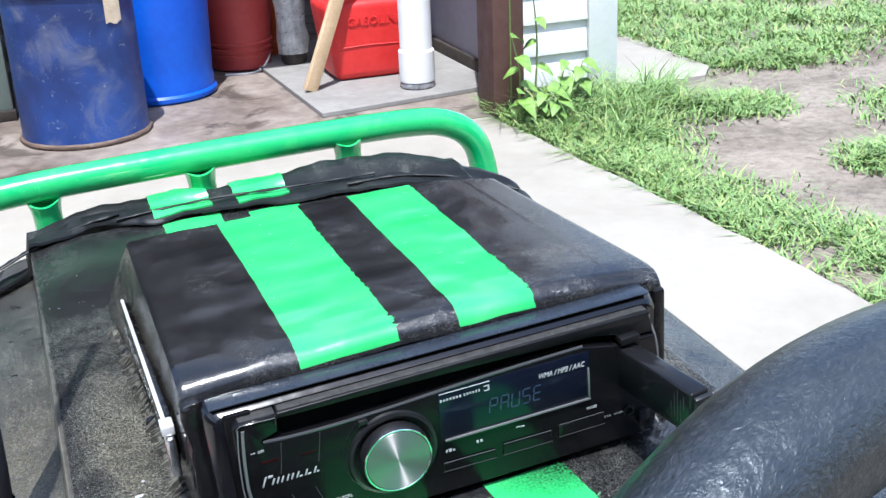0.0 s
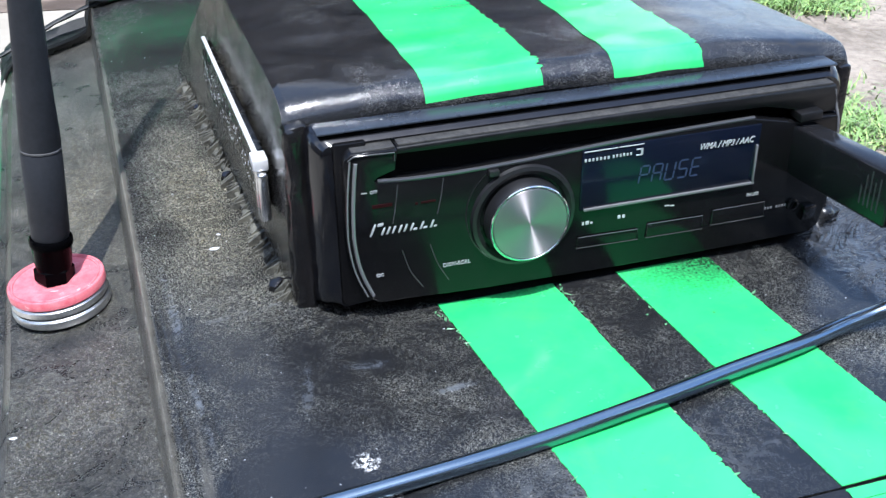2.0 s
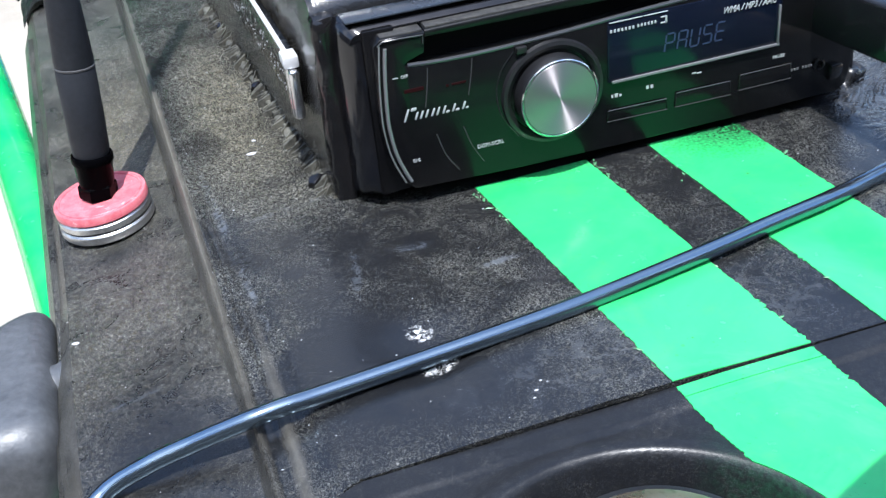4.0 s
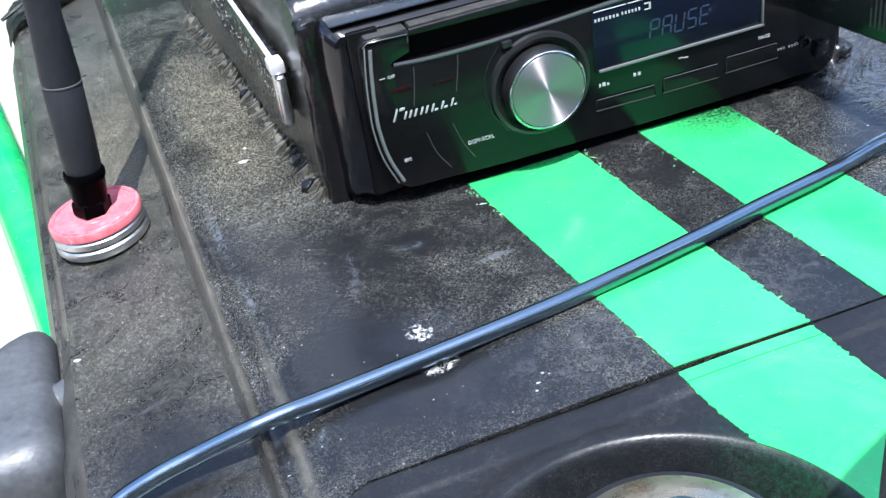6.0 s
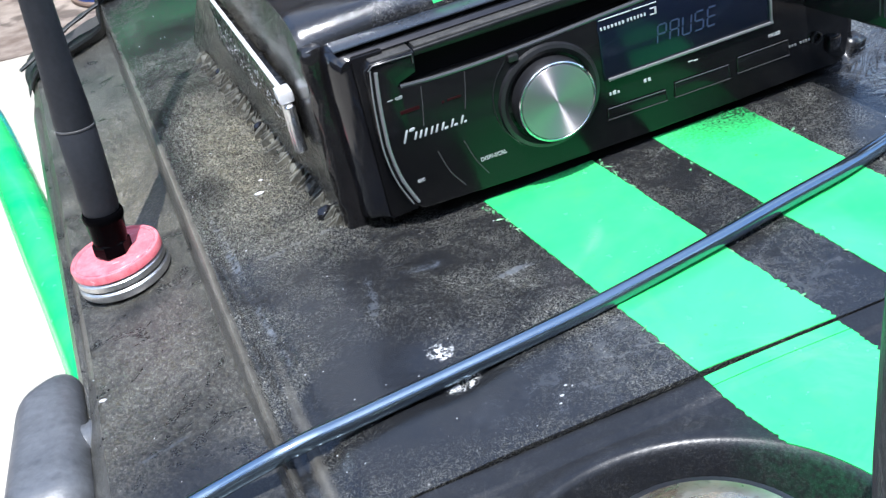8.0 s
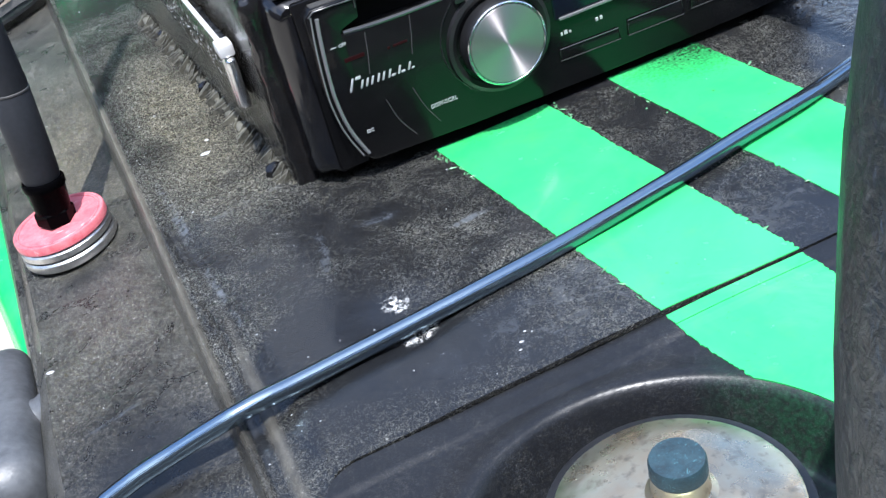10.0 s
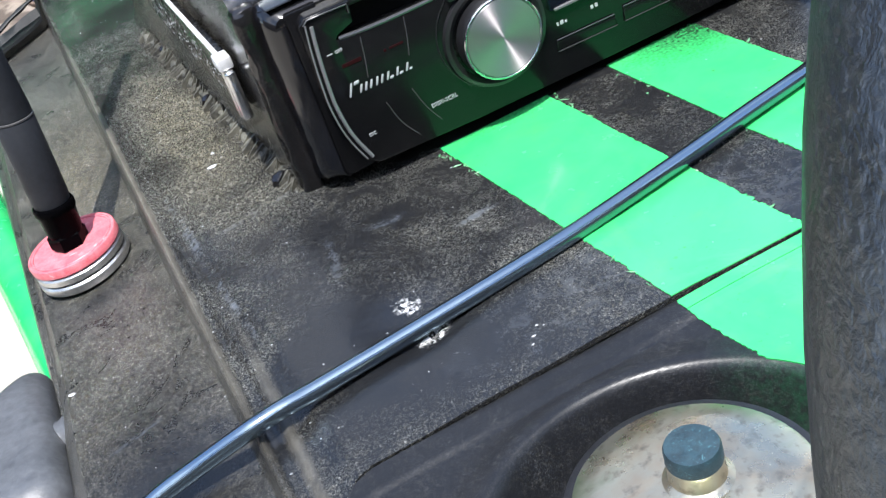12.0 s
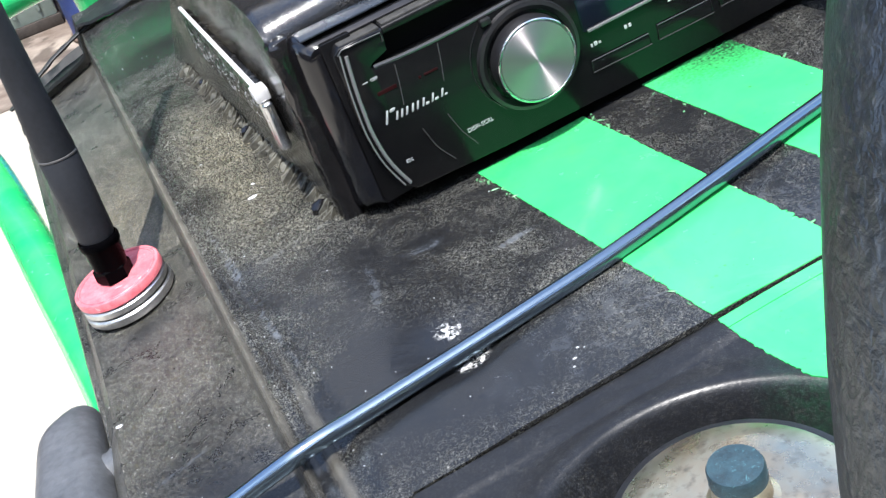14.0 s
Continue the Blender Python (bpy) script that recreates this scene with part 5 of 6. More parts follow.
relief = [(0.0034, 0.0)]
for k in range(6):
    relief += [(0.0036 - 0.0002 * k, 0.002 * k + 0.0004), (0.0036 - 0.0002 * k, 0.002 * k + 0.0014), (0.0028 - 0.00012 * k, 0.002 * k + 0.0016), (0.0028 - 0.00012 * k, 0.002 * k + 0.002)]
part("strain_relief", turned([*relief, (0.0021, 0.0135), (0.0, 0.0136)], (0.0742, -0.0642, 0.0405), (0.36, -0.75, -0.42), 20), RELIEF, plug, "ribbed grey strain relief")
lines = []
for k, tall in enumerate((0.0115, 0.0095, 0.0125, 0.0105, 0.006)):
    y = -0.0585 + 0.0019 * k
    x = 0.0690 - (y + 0.0625) * 0.08
    lines.append(block((x - 0.00012, y, 0.0350), (x + 0.0004, y + 0.0006, 0.0350 + tall)))
part("plug_print", joined(*lines), RIM_GREY, plug)

cord = thing("cord", (0.02, -0.08, 0.0), "thin glossy black cord lying across the hood", "cord", frame_of=KART)
cord_line = smooth_path([(0.0742, -0.0650, 0.0400), (0.0795, -0.0725, 0.0352), (0.0822, -0.0760, 0.0240), (0.0800, -0.0725, 0.0120), (0.0720, -0.0680, 0.0054), (0.058, -0.0680, 0.0028), (0.036, -0.0735, 0.0027), (0.012, -0.0780, 0.0027), (-0.013, -0.0832, 0.0028), (-0.050, -0.0897, 0.0028), (-0.075, -0.0926, 0.0027), (-0.104, -0.0952, 0.0026), (-0.129, -0.0980, 0.0032), (-0.14, -0.0994, 0.0038), (-0.148, -0.1000, 0.0034), (-0.156, -0.0990, 0.0014), (-0.165, -0.0976, -0.0014), (-0.176, -0.0974, -0.004), (-0.188, -0.0985, -0.0082), (-0.1975, -0.1065, -0.0135), (-0.203, -0.116, -0.030), (-0.206, -0.128, -0.06)], 12)
part("cord_sheath", swept(cord_line, 0.0025, 28), CORD, cord, "glossy black outer sheath")
# Added rib: it draws the thin second highlight along the cord.
part("highlight_rib", swept([p + Vector((-0.0004, -0.0016, 0.00165)) for p in cord_line[44:-30]], 0.0003, 8), CORD, cord, "added fine rib that draws a second highlight along the sheath")

# ---- antenna ----
antenna = thing("antenna", (-0.1764, 0.057, -0.02), "stubby black rubber antenna on a red disc with steel washers", "antenna", frame_of=KART)
A0 = Vector((-0.1760, 0.0585, -0.0088))
AW = Vector((0.075, 0.05, 1.0)).normalized()
FLAT = Vector((-0.08, 0.02, 1.0)).normalized()
part("washer", turned([(0.0, -0.0112), (0.0166, -0.0114), (0.0172, -0.0106), (0.0172, -0.0084), (0.0166, -0.0077), (0.0, -0.0076)], A0, FLAT, 48), BRIGHT_STEEL, antenna, "thick steel washer")
part("washer", turned([(0.0, -0.0072), (0.0162, -0.0074), (0.0168, -0.0068), (0.0168, -0.0048), (0.0162, -0.0042), (0.0, -0.0043)], A0, FLAT, 48), BRIGHT_STEEL, antenna, "thick steel washer")
part("red_disc", turned([(0.0, -0.0036), (0.0166, -0.0036), (0.0169, -0.0033), (0.0169, -0.0009), (0.0166, -0.0004), (0.0158, -0.0003), (0.0156, -0.0006), (0.0, -0.0006)], A0, FLAT, 48), RED_DISC, antenna, "faded red plastic disc")
m4 = FLAT.to_track_quat("Z", "Y").to_matrix()
part("disc_rim", swept([A0 + m4 @ Vector((0.0150 * math.cos(a), 0.0150 * math.sin(a), -0.0005)) for a in [2 * math.pi * k / 56 for k in range(56)]], 0.00035, 6, closed=True), RED_DISC, antenna, "raised rim of the red disc")
part("hex_nut", turned([(0.0, -0.0006), (0.0066, -0.0006), (0.0069, 0.0004), (0.0069, 0.0042), (0.0062, 0.0048), (0.0, 0.0048)], A0, AW, 6), COLLAR, antenna, "black hexagonal nut")
part("collar", turned([(0.0060, 0.004), (0.0063, 0.0055), (0.0068, 0.0125), (0.0074, 0.0135), (0.0074, 0.0155), (0.0070, 0.0162), (0.0, 0.0162)], A0, AW, 32), COLLAR, antenna, "glossy black collar")
part("sleeve", turned([(0.0, 0.0158), (0.0062, 0.016), (0.0066, 0.018), (0.0068, 0.030), (0.0068, 0.0478), (0.0064, 0.0484), (0.0, 0.0484)], A0, AW, 32), RUBBER, antenna, "matt black rubber sleeve")
part("sleeve_ring", turned([(0.0066, 0.0482), (0.0069, 0.0484), (0.0069, 0.0489), (0.0066, 0.0491)], A0, AW, 32), RELIEF, antenna)
part("whip", turned([(0.0, 0.0488), (0.0066, 0.0489), (0.0068, 0.051), (0.0058, 0.070), (0.0052, 0.095), (0.0045, 0.13), (0.0040, 0.165), (0.0034, 0.25), (0.003, 0.35), (0.0024, 0.358), (0.0, 0.36)], A0, AW, 32), RUBBER, antenna, "matt black tapered rubber whip")

# ---- filler cap ----
CAP_SEAT = CAP - Vector((0.0012, -0.0006, 0.0028))
cap = thing("filler_cap", (CAP.x, CAP.y, -0.012), "tarnished round metal filler cap with a dark rubber button", "filler cap", frame_of=KART)
part("neck", turned([(0.0205, -0.014), (0.0205, 0.008), (0.021, 0.010), (0.0, 0.010)], CAP_SEAT, (0, 0, 1), 48), NUT, cap)
part("gasket", turned([(0.0222, 0.0085), (0.0254, 0.009), (0.0261, 0.0105), (0.0255, 0.0125), (0.0235, 0.0132), (0.0, 0.0125)], CAP_SEAT, (0, 0, 1), 64), SATIN, cap, "black rubber rim")
part("cap_disc", turned([(0.0236, 0.0118), (0.0238, 0.0130), (0.0229, 0.0139), (0.018, 0.0154), (0.012, 0.0164), (0.0074, 0.0168), (0.0, 0.0168)], CAP_SEAT, (0, 0, 1), 64, 0.01), CAP_METAL, cap, "tarnished domed metal disc")
BUTTON = CAP_SEAT + Vector((0.0016, 0.0004, 0.0))
part("button_neck", turned([(0.0070, 0.0166), (0.0056, 0.0178), (0.0053, 0.0206), (0.0055, 0.0216), (0.0, 0.0216)], BUTTON, (0, 0, 1), 32), CAP_METAL, cap)
part("button", turned([(0.0, 0.0208), (0.0050, 0.0208), (0.0054, 0.0213), (0.0054, 0.0245), (0.0051, 0.0252), (0.0, 0.0252)], BUTTON, (0, 0, 1), 40), KNOB_RUBBER, cap, "dark flaked rubber button")

# ---- steering wheel ----
WHEEL = Vector((0.0084, -0.2984, 0.0549))
WN = Vector((0.2907, -1.0, 0.6556)).normalized()
wheel = thing("steering_wheel", tuple(WHEEL - WN * 0.1), "steering wheel wrapped in worn black foam", "steering wheel", frame_of=KART)
side = WN.cross(Vector((0, 0, 1))).normalized()
rise = WN.cross(side)
hoop = [WHEEL + 0.1311 * (side * math.cos(a) + rise * math.sin(a)) for a in [2 * math.pi * k / 120 for k in range(120)]]
part("grip", swept(hoop, 0.0139, 28, closed=True, lumps=0.012), FOAM, wheel, "black foam grip", 80)
part("hub", turned([(0.0, 0.012), (0.024, 0.01), (0.028, 0.0), (0.026, -0.02), (0.0, -0.02)], WHEEL - WN * 0.02, WN, 32), SATIN, wheel)
for k in range(3):
    a = radians(90 + 120 * k)
    rim_point = WHEEL + 0.12 * (side * math.cos(a) + rise * math.sin(a))
    part("spoke", swept([WHEEL - WN * 0.024, (WHEEL - WN * 0.018 + rim_point) / 2, rim_point], 0.006, 10), SATIN, wheel)
part("column", swept([WHEEL - WN * 0.03, WHEEL - WN * 0.10, WHEEL - WN * 0.22], 0.013, 16), SATIN, wheel)

# ---- crumbs of paint and grit on the hood ----
random.seed(11)
bm = bmesh.new()
spots = [(-0.1213, 0.0445, 0.0017), (-0.1184, 0.0543, 0.0012), (-0.079, -0.1165, 0.0006), (-0.0765, -0.1135, 0.0005), (-0.0805, -0.119, 0.0005), (-0.192, -0.017, 0.0014)]
for k in range(150):
    if random.random() < 0.55:
        spots.append((random.uniform(-0.195, -0.112), random.uniform(-0.12, 0.28), random.uniform(0.00015, 0.00038)))
    else:
        x, y = random.uniform(-0.14, 0.11), random.uniform(-0.125, -0.018)
        if not any(a - 0.002 < x + 0.095 * (y + 0.013) < b + 0.002 for a, b in STRIPES) or random.random() < 0.06:
            spots.append((x, y, random.uniform(0.00014, 0.00032)))
for x, y, r in spots:
    z, a0 = hood_height(x, y), random.uniform(0, 6)
    ring = [bm.verts.new((x + r * math.cos(a0 + a) * random.uniform(0.6, 1.5), y + r * math.sin(a0 + a) * random.uniform(0.4, 0.9), z + 0.0002)) for a in (0, 1.2, 2.5, 3.8, 5.0)]
    peak = bm.verts.new((x, y, z + 0.0004 + r * 0.25))
    for k in range(5):
        bm.faces.new((ring[k], ring[(k + 1) % 5], peak))
grit = thing("grit", (-0.1, 0.0, 0.0), "pale flecks of grit and paint scattered on the hood", "grit", kind="stuff", frame_of=KART)
part("flecks", bm, PRINT, grit)["kind"] = "stuff"


# ---- the yard and the garage front ----
def flat_strip(name, outline, z, mat, label, thick=0.05):
    """A slab with a given outline whose top lies at z."""
    bm = bmesh.new()
    top = bm.faces.new([bm.verts.new((x, y, z)) for x, y in outline])
    low = bmesh.ops.extrude_face_region(bm, geom=[top])
    bmesh.ops.translate(bm, verts=[v for v in low["geom"] if isinstance(v, bmesh.types.BMVert)], vec=(0, 0, -thick))
    bmesh.ops.recalc_face_normals(bm, faces=bm.faces)
    ob = finish(name, bm, mat)
    return tagged(ob, label, name.split("_")[0], kind="structure")


EDGE_Y, EDGE_X = (-6.0, 0.4, 1.108, 1.644, 2.306, 2.6, 6.0), (1.34, 1.268, 1.243, 1.216, 1.166, 1.133, 1.13)


def drive_edge(y):
    return float(np.interp(y, EDGE_Y, EDGE_X))


def soil_height(x, y):
    lift = smoothstep(1.14, 1.5, x) * smoothstep(40, 6, abs(x)) * 0.02
    return GROUND - 0.022 + lift * noise.noise(Vector((x * 1.6, y * 1.6, 0))) + 0.008 * noise.noise(Vector((x * 9, y * 9, 1))) * smoothstep(1.1, 1.3, x)


bm = bmesh.new()
cuts = [-300, -80, -20, -6, -2, 0, 0.8, *steps_of(1.1, 3.4, 0.05), 4, 5, 7, 12, 30, 90, 300]
rows = [-300, -80, -20, -6, -2, 0, *steps_of(0.4, 4.6, 0.05), 5.5, 7, 12, 30, 90, 300]
grid = [[bm.verts.new((x, y, soil_height(x, y))) for y in rows] for x in cuts]
for a, b in zip(grid, grid[1:]):
    for k in range(len(rows) - 1):
        bm.faces.new((a[k], b[k], b[k + 1], a[k + 1]))
ground = tagged(finish("ground", bm, SOIL), "bare trodden soil under patchy grass", "ground", kind="structure")

edge = []
random.seed(3)
for y in steps_of(-6, 2.58, 0.06):
    base_x = drive_edge(y)
    edge.append((base_x + 0.012 * noise.noise(Vector((y * 5, 3.3, 0))) + 0.004 * random.uniform(-1, 1), y))
flat_strip("driveway", [(-8, -6), *edge, (1.14, 2.64), (-8, 2.64)], GROUND, CONCRETE, "pale sunlit concrete driveway, worn and stained")
flat_strip("garage_floor", [(-4, 2.655), (1.31, 2.655), (1.31, 6.5), (-4, 6.5)], GROUND - 0.002, FLOOR, "brown oil-stained concrete garage floor")
flat_strip("pad", [(0.695, 2.875), (1.300, 2.945), (1.300, 3.95), (0.66, 3.95)], GROUND + 0.012, PAD, "grey concrete pad on the garage floor", 0.012)
flat_strip("garden_path", [(1.66, 2.86), (1.80, 2.79), (1.97, 2.80), (2.05, 2.90), (2.06, 3.3), (2.08, 5.5), (1.64, 5.5), (1.64, 3.4)], GROUND - 0.012, CONCRETE, "pale concrete path beside the garage")

post = tagged(finish("post", block((1.148, 2.637, GROUND - 0.02), (1.246, 2.757, 1.76), 0.006), POST), "brown painted timber post at the garage corner", "post", kind="structure")
finish("post_seam", block((1.1995, 2.634, GROUND), (1.204, 2.638, 1.76), 0.001), STEM, post)

wall = thing("wall_front", (1.4, 2.85, GROUND), "white lapped siding beside the garage post", "wall", kind="structure")
part("core", block((1.246, 2.815, GROUND - 0.02), (1.62, 2.93, 1.76), 0.002), WALL_PAINT, wall)
for k in range(24):
    z = GROUND + 0.025 + 0.097 * k
    part("siding_board", hexa([(1.247, 2.788, z), (1.532, 2.788, z), (1.532, 2.814, z), (1.247, 2.814, z), (1.247, 2.803, z + 0.0965), (1.532, 2.803, z + 0.0965), (1.532, 2.814, z + 0.0965), (1.247, 2.814, z + 0.0965)], 0.002), SIDING, wall)
part("corner_trim", block((1.533, 2.782, GROUND - 0.01), (1.632, 2.93, 1.76), 0.004), SIDING, wall, "white corner board")
tagged(finish("wall_right", block((1.315, 2.932, GROUND - 0.02), (1.62, 6.5, 1.76), 0.002), WALL_PAINT), "lilac-grey painted inner garage wall", "wall", kind="structure")
tagged(finish("baseboard", block((1.298, 2.96, GROUND + 0.002), (1.314, 6.4, GROUND + 0.052), 0.003), DARK_WOOD), "dark timber baseboard of the garage", "baseboard", kind="structure")
tagged(finish("wall_back", block((-4, 6.5, GROUND - 0.02), (1.62, 6.62, 1.76), 0.002), WALL_PAINT), "grey painted back wall of the garage", "wall", kind="structure")
tagged(finish("wall_left", block((-4.12, 2.7, GROUND - 0.02), (-4, 6.5, 1.76), 0.002), WALL_PAINT), "grey painted left wall of the garage", "wall", kind="structure")
tagged(finish("ceiling", block((-4.12, 2.7, 1.762), (1.64, 6.62, 1.84), 0.002), RAFTER), "bare board garage ceiling", "ceiling", kind="structure")


# unseen walls added behind the tractor; they close the yard and darken reflections
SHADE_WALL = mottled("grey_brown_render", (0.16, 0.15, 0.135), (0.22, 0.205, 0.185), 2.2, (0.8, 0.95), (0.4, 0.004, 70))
for name, a, b in (("sky_block_rear", (-7.0, -4.4, GROUND - 0.05), (8.0, -4.2, GROUND + 3.4)), ("sky_block_side", (-6.2, -4.2, GROUND - 0.05), (-6.0, 1.5, GROUND + 3.0))):
    wall = finish(name, block(a, b, 0.01), SHADE_WALL)
    tagged(wall, "unseen grey-brown wall added to block the low sky", "wall", kind="structure")

# ---- things standing in the garage ----
G = GROUND - 0.002
pail = thing("steel_drum", (0.033, 3.068, G), "small scuffed dark blue steel drum with a rusty foot", "drum")
part("drum_body", turned([(0.0, 0.006), (0.176, 0.006), (0.181, 0.012), (0.179, 0.03), (0.1795, 0.14), (0.1797, 0.15), (0.1795, 0.16), (0.179, 0.28), (0.1792, 0.29), (0.179, 0.30), (0.179, 0.415), (0.184, 0.42), (0.184, 0.43), (0.176, 0.43), (0.174, 0.418), (0.0, 0.416)], (0.033, 3.068, G), (0, 0, 1), 64, 0.006), PAIL_BLUE, pail, "scuffed dark blue steel body")
part("drum_foot", swept([(0.033 + 0.1805 * math.cos(a), 3.068 + 0.1805 * math.sin(a), G + 0.008) for a in [2 * math.pi * k / 64 for k in range(64)]], 0.008, 10, closed=True, lumps=0.2), RUST, pail, "rusty rolled foot")
part("drum_rim", swept([(0.033 + 0.182 * math.cos(a), 3.068 + 0.182 * math.sin(a), G + 0.428) for a in [2 * math.pi * k / 64 for k in range(64)]], 0.006, 10, closed=True), WHITE_TUBE, pail, "pale worn rim")
bm = bmesh.new()
cols = []
for k in range(9):
    a = radians(-62 + 2.2 * k)
    cols.append([bm.verts.new((0.033 + (0.1805 + 0.0012) * math.cos(a), 3.068 + 0.1817 * math.sin(a), G + z)) for z in (0.335 + 0.004 * math.sin(k), 0.36, 0.39, 0.412)])
for a, b in zip(cols, cols[1:]):
    for k in range(3):
        bm.faces.new((a[k], b[k], b[k + 1], a[k + 1]))
part("paper_label", bm, LABEL, pail, "torn tan paper label")

barrel = thing("plastic_barrel", (0.305, 3.44, G), "bright blue plastic barrel standing on the garage floor", "barrel")
part("barrel_body", turned([(0.0, 0.012), (0.150, 0.01), (0.172, 0.022), (0.174, 0.05), (0.170, 0.075), (0.1725, 0.11), (0.180, 0.3), (0.183, 0.5), (0.176, 0.56), (0.15, 0.59), (0.0, 0.59)], (0.305, 3.44, G), (0, 0, 1), 64), BARREL_BLUE, barrel, "bright blue plastic body")
part("barrel_foot", turned([(0.145, 0.0), (0.1705, 0.0), (0.180, 0.008), (0.181, 0.02), (0.175, 0.028), (0.145, 0.028)], (0.305, 3.44, G), (0, 0, 1), 64), BARREL_BLUE, barrel, "flared blue foot ring")

bucket = thing("red_bucket", (0.627, 3.71, G), "dull red plastic bucket with ribbed lower bands", "bucket")
prof = [(0.0, 0.004), (0.100, 0.004), (0.1075, 0.008), (0.1085, 0.03)]
for k in range(3):
    z = 0.045 + 0.022 * k
    prof += [(0.1095 + 0.0015 * k, z), (0.1155 + 0.0015 * k, z + 0.004), (0.1155 + 0.0015 * k, z + 0.010), (0.1100 + 0.0015 * k, z + 0.014)]
prof += [(0.118, 0.14), (0.134, 0.42), (0.140, 0.43), (0.140, 0.445), (0.130, 0.445), (0.115, 0.2), (0.0, 0.2)]
part("bucket_body", turned(prof, (0.627, 3.71, G), (0, 0, 1), 56), BUCKET_RED, bucket)
part("bucket_rim", turned([(0.1395, 0.405), (0.1425, 0.407), (0.1425, 0.447), (0.1395, 0.449), (0.131, 0.4465), (0.131, 0.444)], (0.627, 3.71, G), (0, 0, 1), 56), BUCKET_RED, bucket)

orange = thing("orange_jug", (0.775, 3.82, G), "orange plastic jug behind the bucket", "jug")
part("jug_body", turned([(0.0, 0.0), (0.055, 0.0), (0.06, 0.01), (0.06, 0.30), (0.045, 0.36), (0.02, 0.4), (0.02, 0.44), (0.0, 0.44)], (0.775, 3.82, G + 0.014), (0, 0, 1), 32), ORANGE, orange)

wrap = thing("wrapped_roll", (0.80, 3.60, G + 0.014), "crumpled grey mottled roll standing on end", "roll")
roll_line = [(0.795 + 0.0 * k, 3.60 + 0.003 * k, G + 0.05 + 0.05 * k) for k in range(10)]
part("roll_body", swept(roll_line, lambda t: 0.050 + 0.005 * math.sin(t * 19), 40, lumps=0.16), CAMO, wrap, sharp=80)
part("roll_foot", turned([(0.0, 0.0), (0.038, 0.0), (0.045, 0.012), (0.044, 0.05), (0.0, 0.05)], (0.795, 3.60, G + 0.014), (0, 0, 1), 32), DARK_WOOD, wrap)

plank = thing("wooden_batten", (0.735, 3.15, G + 0.014), "pale pine batten leaning in the garage", "batten")
p0, p1 = Vector((0.732, 3.155, G + 0.016)), Vector((0.850, 3.185, -0.358))
way = (p1 - p0).normalized()
m4 = Matrix.Translation(p0) @ way.to_track_quat("Z", "X").to_matrix().to_4x4()
part("batten", block((-0.022, -0.009, 0.0), (0.022, 0.009, 0.62), 0.0015, m=m4), WOOD, plank)

can = thing("fuel_can", (0.955, 3.33, G + 0.014), "red plastic fuel can with raised lettering", "fuel can")
cx0, cx1, cy0, cy1, cz = 0.825, 1.098, 3.215, 3.42, G + 0.014
shell = hexa([(cx0 + 0.02, cy0 + 0.015, cz), (cx1 - 0.02, cy0 + 0.012, cz), (cx1 - 0.02, cy1 - 0.02, cz), (cx0 + 0.02, cy1 - 0.02, cz), (cx0 - 0.012, cy0, cz + 0.26), (cx1, cy0, cz + 0.26), (cx1, cy1, cz + 0.26), (cx0 - 0.012, cy1, cz + 0.26)], 0.028, 5)
part("can_shell", shell, CAN_RED, can, "red moulded plastic shell")
part("can_shoulder", hexa([(cx0, cy0 + 0.012, cz + 0.24), (cx1 - 0.01, cy0 + 0.012, cz + 0.24), (cx1 - 0.01, cy1 - 0.012, cz + 0.24), (cx0, cy1 - 0.012, cz + 0.24), (cx0 + 0.07, cy0 + 0.06, cz + 0.34), (cx1 - 0.07, cy0 + 0.06, cz + 0.34), (cx1 - 0.07, cy1 - 0.06, cz + 0.34), (cx0 + 0.07, cy1 - 0.06, cz + 0.34)], 0.02, 4), CAN_RED, can)
lettering("raised_words", "GASOLINE", (0.980, 3.2165, cz + 0.192), 0.040, CAN_RED, can, turn=(92.7, 0, 0), depth=0.0016, stretch=1.0)
part("moulded_line", swept([(0.850, 3.2222, cz + 0.110), (0.96, 3.2218, cz + 0.114), (1.075, 3.2218, cz + 0.110)], 0.0022, 6), CAN_RED, can)

tube = thing("white_canister", (1.058, 3.045, G + 0.014), "white card canister on a smoky clear foot, holding rods", "canister")
C0 = (1.058, 3.045, G + 0.014)
part("upper_tube", turned([(0.0, 0.11), (0.0515, 0.11), (0.0515, 0.288), (0.0485, 0.288), (0.0485, 0.25), (0.0, 0.25)], C0, (0, 0, 1), 48), WHITE_TUBE, tube, "white card tube")
part("sleeve", turned([(0.0, 0.022), (0.0560, 0.022), (0.0572, 0.03), (0.0572, 0.118), (0.0520, 0.124), (0.0, 0.124)], C0, (0, 0, 1), 48), WHITE_TUBE, tube, "white outer sleeve")
part("clear_foot", turned([(0.0, 0.0), (0.050, 0.0), (0.0545, 0.004), (0.0545, 0.018), (0.052, 0.0225), (0.0, 0.0225)], C0, (0, 0, 1), 48), CLEAR_BASE, tube, "smoky clear foot")
for k in range(9):
    a = 2 * math.pi * k / 9
    part("rod", turned([(0.006, 0.2), (0.006, 0.30 + 0.008 * (k % 3)), (0.0, 0.305 + 0.008 * (k % 3))], (C0[0] + 0.034 * math.cos(a), C0[1] + 0.034 * math.sin(a), C0[2]), (0, 0, 1), 10), DARK_WOOD, tube)

bin_ = thing("metal_locker", (-0.45, 3.52, G), "grey-green ribbed metal locker with a dark foot", "locker")
part("locker_body", block((-0.78, 3.33, G + 0.03), (-0.158, 3.75, 0.25), 0.008), BIN_GREEN, bin_, "grey-green sheet metal body")
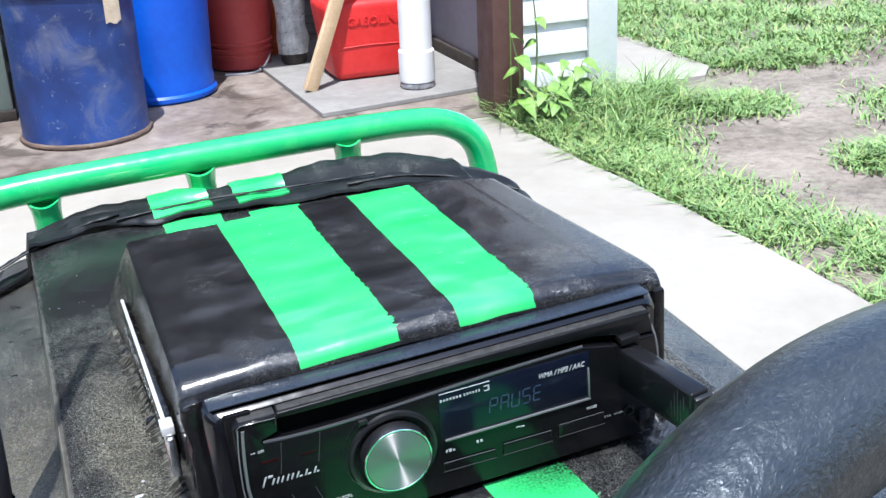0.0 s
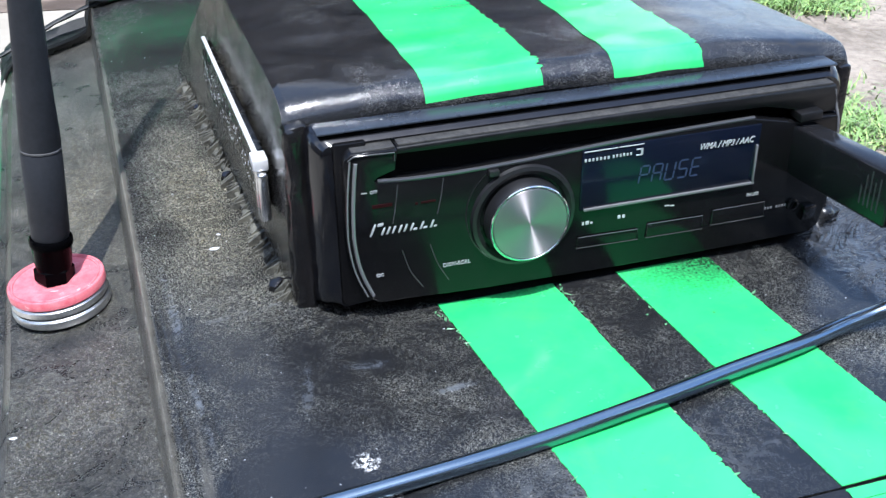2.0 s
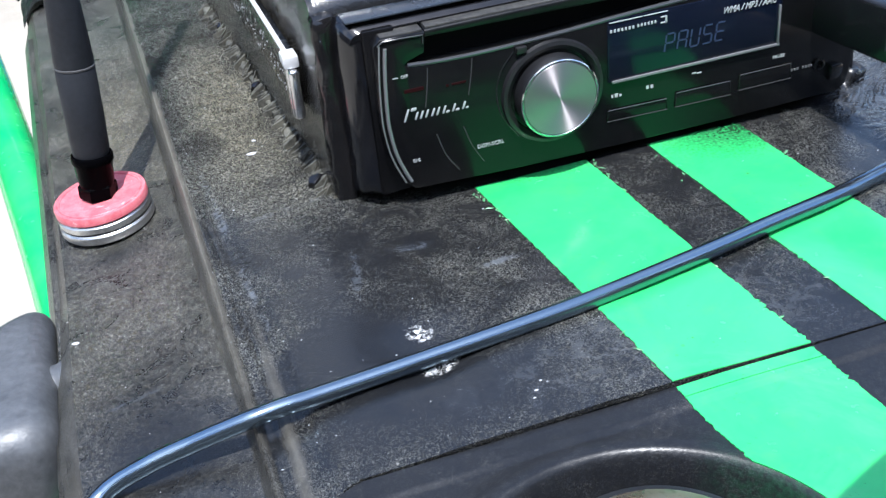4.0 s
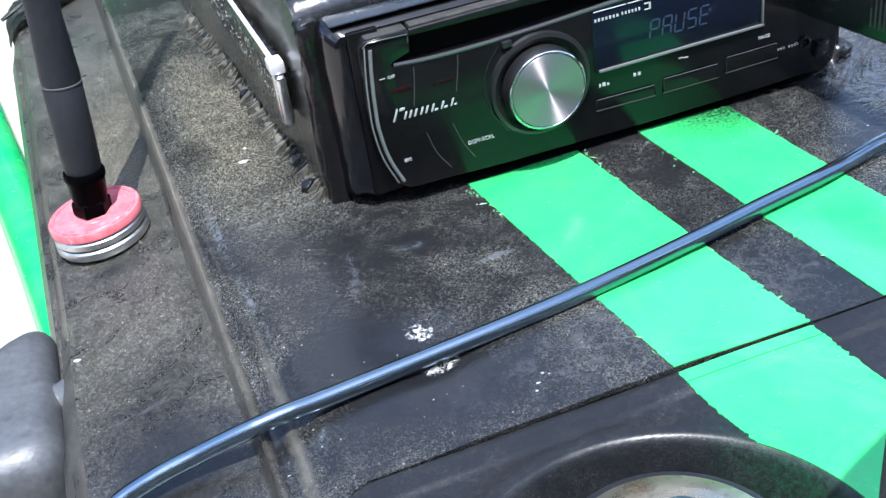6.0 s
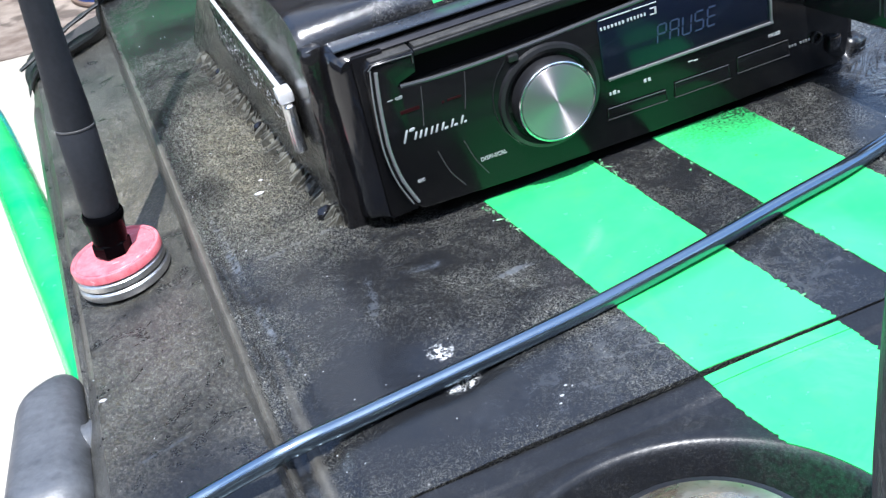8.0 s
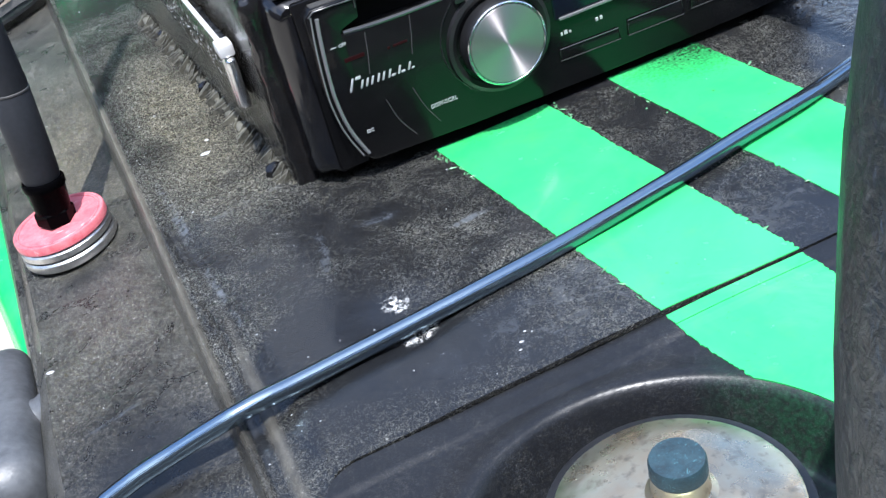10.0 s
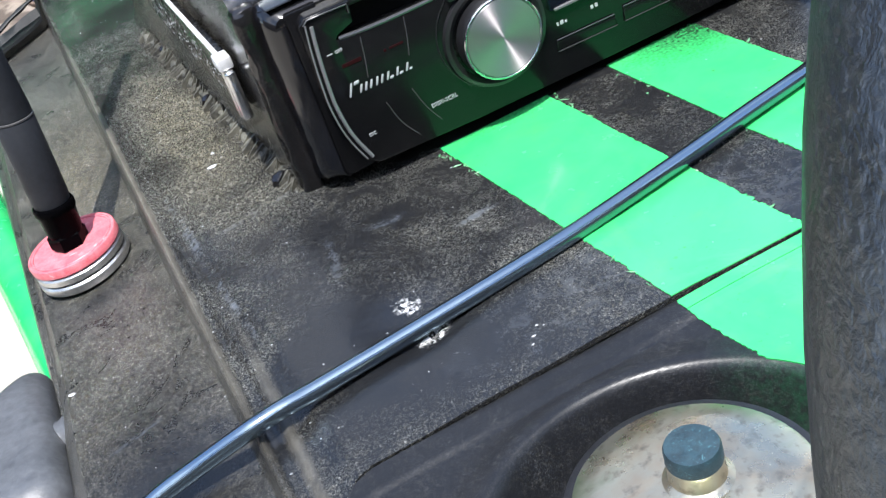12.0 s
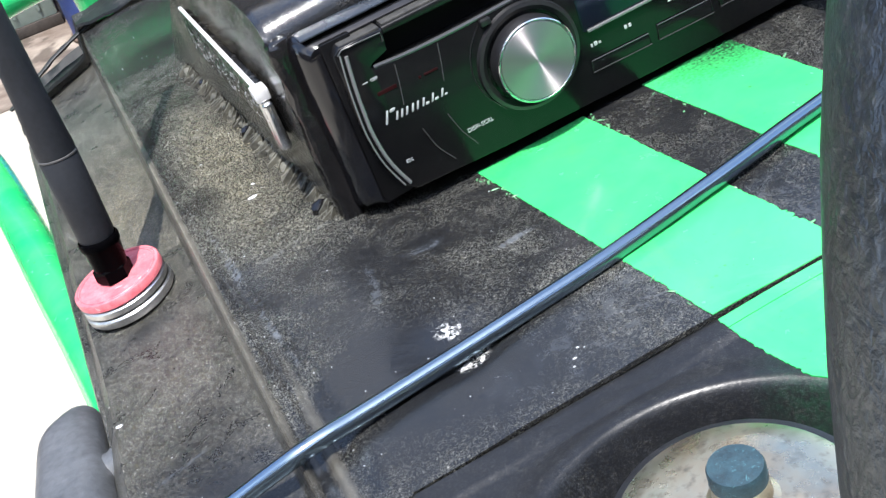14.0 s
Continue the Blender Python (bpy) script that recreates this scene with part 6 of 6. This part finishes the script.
part("locker_foot", block((-0.785, 3.322, G), (-0.152, 3.755, G + 0.034), 0.004), DARK_WOOD, bin_, "dark foot rail")
for k in range(7):
    x = -0.205 - 0.075 * k
    part("rib", block((x - 0.006, 3.321, G + 0.06), (x + 0.006, 3.333, 0.22), 0.004), BIN_GREEN, bin_)

string = thing("string", (0.66, 3.50, G), "thin white string trailing on the floor", "string")
part("strand", swept(smooth_path([(0.545, 3.59, G + 0.003), (0.60, 3.57, G + 0.003), (0.66, 3.585, G + 0.004), (0.71, 3.64, G + 0.03), (0.74, 3.70, G + 0.10)], 8), 0.004, 6), WHITE_TUBE, string)


# ---- plants ----
def leaf_mesh(bm, at, way, up, length, width, droop, split=10):
    """One broad leaf with a folded midrib and a pointed tip."""
    way, up = Vector(way).normalized(), Vector(up).normalized()
    across = way.cross(up).normalized()
    up = across.cross(way)
    rows = []
    for k in range(split + 1):
        t = k / split
        w = width * 0.5 * (math.sin(math.pi * t**0.72)) ** 0.85 * (1 + 0.07 * math.sin(t * 31))
        mid = Vector(at) + way * length * t - Vector((0, 0, 1)) * droop * length * t * t
        rows.append((bm.verts.new(mid - across * w + up * w * 0.28), bm.verts.new(mid), bm.verts.new(mid + across * w + up * w * 0.28)))
    for a, b in zip(rows, rows[1:]):
        bm.faces.new((a[0], a[1], b[1], b[0]))
        bm.faces.new((a[1], a[2], b[2], b[1]))


random.seed(21)
weed_spots = (((1.195, 2.585), 0.24, 4), ((1.285, 2.66), 0.40, 5), ((1.33, 2.60), 0.15, 5), ((1.225, 2.52), 0.10, 6), ((1.40, 2.62), 0.14, 6), ((1.18, 2.545), 0.09, 4), ((1.27, 2.50), 0.07, 6))
for (x, y), tall, count in weed_spots:
    weed = thing("broadleaf_weed", (x, y, GROUND - 0.02), "fresh green broad-leaved weed at the post's foot", "weed", "weeds by the post")
    tip = Vector((x + random.uniform(-0.03, 0.03), y - 0.02, GROUND + tall))
    stem_line = smooth_path([(x, y, GROUND - 0.025), (x + 0.01, y - 0.005, GROUND + tall * 0.5), tuple(tip)], 6)
    part("stem", swept(stem_line, lambda t: 0.0035 - 0.0018 * t, 6), STEM, weed)
    for k in range(count):
        h = 0.25 + 0.75 * (k + 1) / count
        at = stem_line[min(len(stem_line) - 1, int(h * (len(stem_line) - 1)))]
        a = k * 2.4 + random.uniform(-0.4, 0.4)
        bm = bmesh.new()
        size = random.uniform(0.042, 0.072)
        leaf_mesh(bm, at, (math.cos(a), math.sin(a) - 0.45, 0.05), (0, -0.5, 1), size, size * 0.66, 0.6)
        part("leaf", bm, LEAF, weed)


def covered(x, y):
    """How thickly grass grows at a spot: none on the drive, the path, the bare soil or the wall."""
    limit = drive_edge(y)
    if x < limit + 0.02 or (y > 2.74 and x < 1.66):
        return 0.0
    if 1.60 < x < 2.04 and 2.80 + 0.25 * max(0.0, x - 1.8) < y < 5.5:
        return 0.0
    n1 = noise.noise(Vector((x * 2.6, y * 2.6, 4.0))) + 0.7 * noise.noise(Vector((x * 8, y * 8, 8.0))) + 0.5 * noise.noise(Vector((x * 21, y * 21, 2.0)))
    wide = float(np.interp(y, (1.0, 1.4, 1.55, 2.0, 2.2, 2.5, 2.8), (0.5, 0.36, 0.2, 0.22, 0.32, 0.44, 0.52)))
    g = smoothstep(wide + 0.15, wide - 0.16, x - limit + 0.13 * n1)
    if x > 2.0:
        g = max(g, smoothstep(2.6, 3.2, y + 0.16 * n1))
    for cx, cy, r in ((1.86, 2.44, 0.13), (1.90, 1.82, 0.13), (2.5, 2.1, 0.3), (1.68, 2.5, 0.06)):
        g = max(g, smoothstep(1.6, 0.2, math.hypot(x - cx, y - cy) / r + 0.5 * n1))
    g = max(g, 0.9 * smoothstep(0.62, 0.9, n1))
    return max(0.0, min(1.0, g * (0.56 + 0.6 * n1)))


rng = np.random.default_rng(5)
verts, faces = [], []


def blades(count, x0, x1, y0, y1, tall, wide):
    for _ in range(count):
        x, y = rng.uniform(x0, x1), rng.uniform(y0, y1)
        g = covered(x, y)
        if rng.random() > g:
            continue
        h = tall * (0.45 + 0.8 * rng.random()) * (0.55 + 0.6 * g)
        limit = drive_edge(y)
        h *= 1.0 + 1.5 * max(0.0, smoothstep(2.1, 2.65, y) * smoothstep(1.95, 1.5, x)) * rng.random()
        a, lean = rng.uniform(0, 6.283), h * rng.uniform(0.5, 2.2)
        dx, dy = math.cos(a), math.sin(a)
        w = wide * rng.uniform(0.6, 1.3)
        z = soil_height(x, y) - 0.002
        first = len(verts)
        for t, ww in ((0.0, 1.0), (0.55, 0.8), (1.0, 0.0)):
            px, py, pz = x + dx * lean * t * t, y + dy * lean * t * t, z + h * (t - 0.18 * t * t * lean / h)
            if ww:
                verts.append((px - dy * w * ww, py + dx * w * ww, pz))
                verts.append((px + dy * w * ww, py - dx * w * ww, pz))
            else:
                verts.append((px, py, pz))
        faces.append((first, first + 1, first + 3, first + 2))
        faces.append((first + 2, first + 3, first + 4))


blades(120000, 1.12, 2.4, 0.7, 3.0, 0.05, 0.0026)
blades(150000, 1.6, 4.2, 1.2, 6.0, 0.05, 0.0036)
blades(4200, 1.25, 1.75, 2.3, 2.8, 0.09, 0.0022)
me = bpy.data.meshes.new("grass")
me.from_pydata(verts, [], faces)
me.materials.append(GRASS)
tagged(new("grass", me), "patchy sunlit green grass with long blades", "grass", kind="stuff")
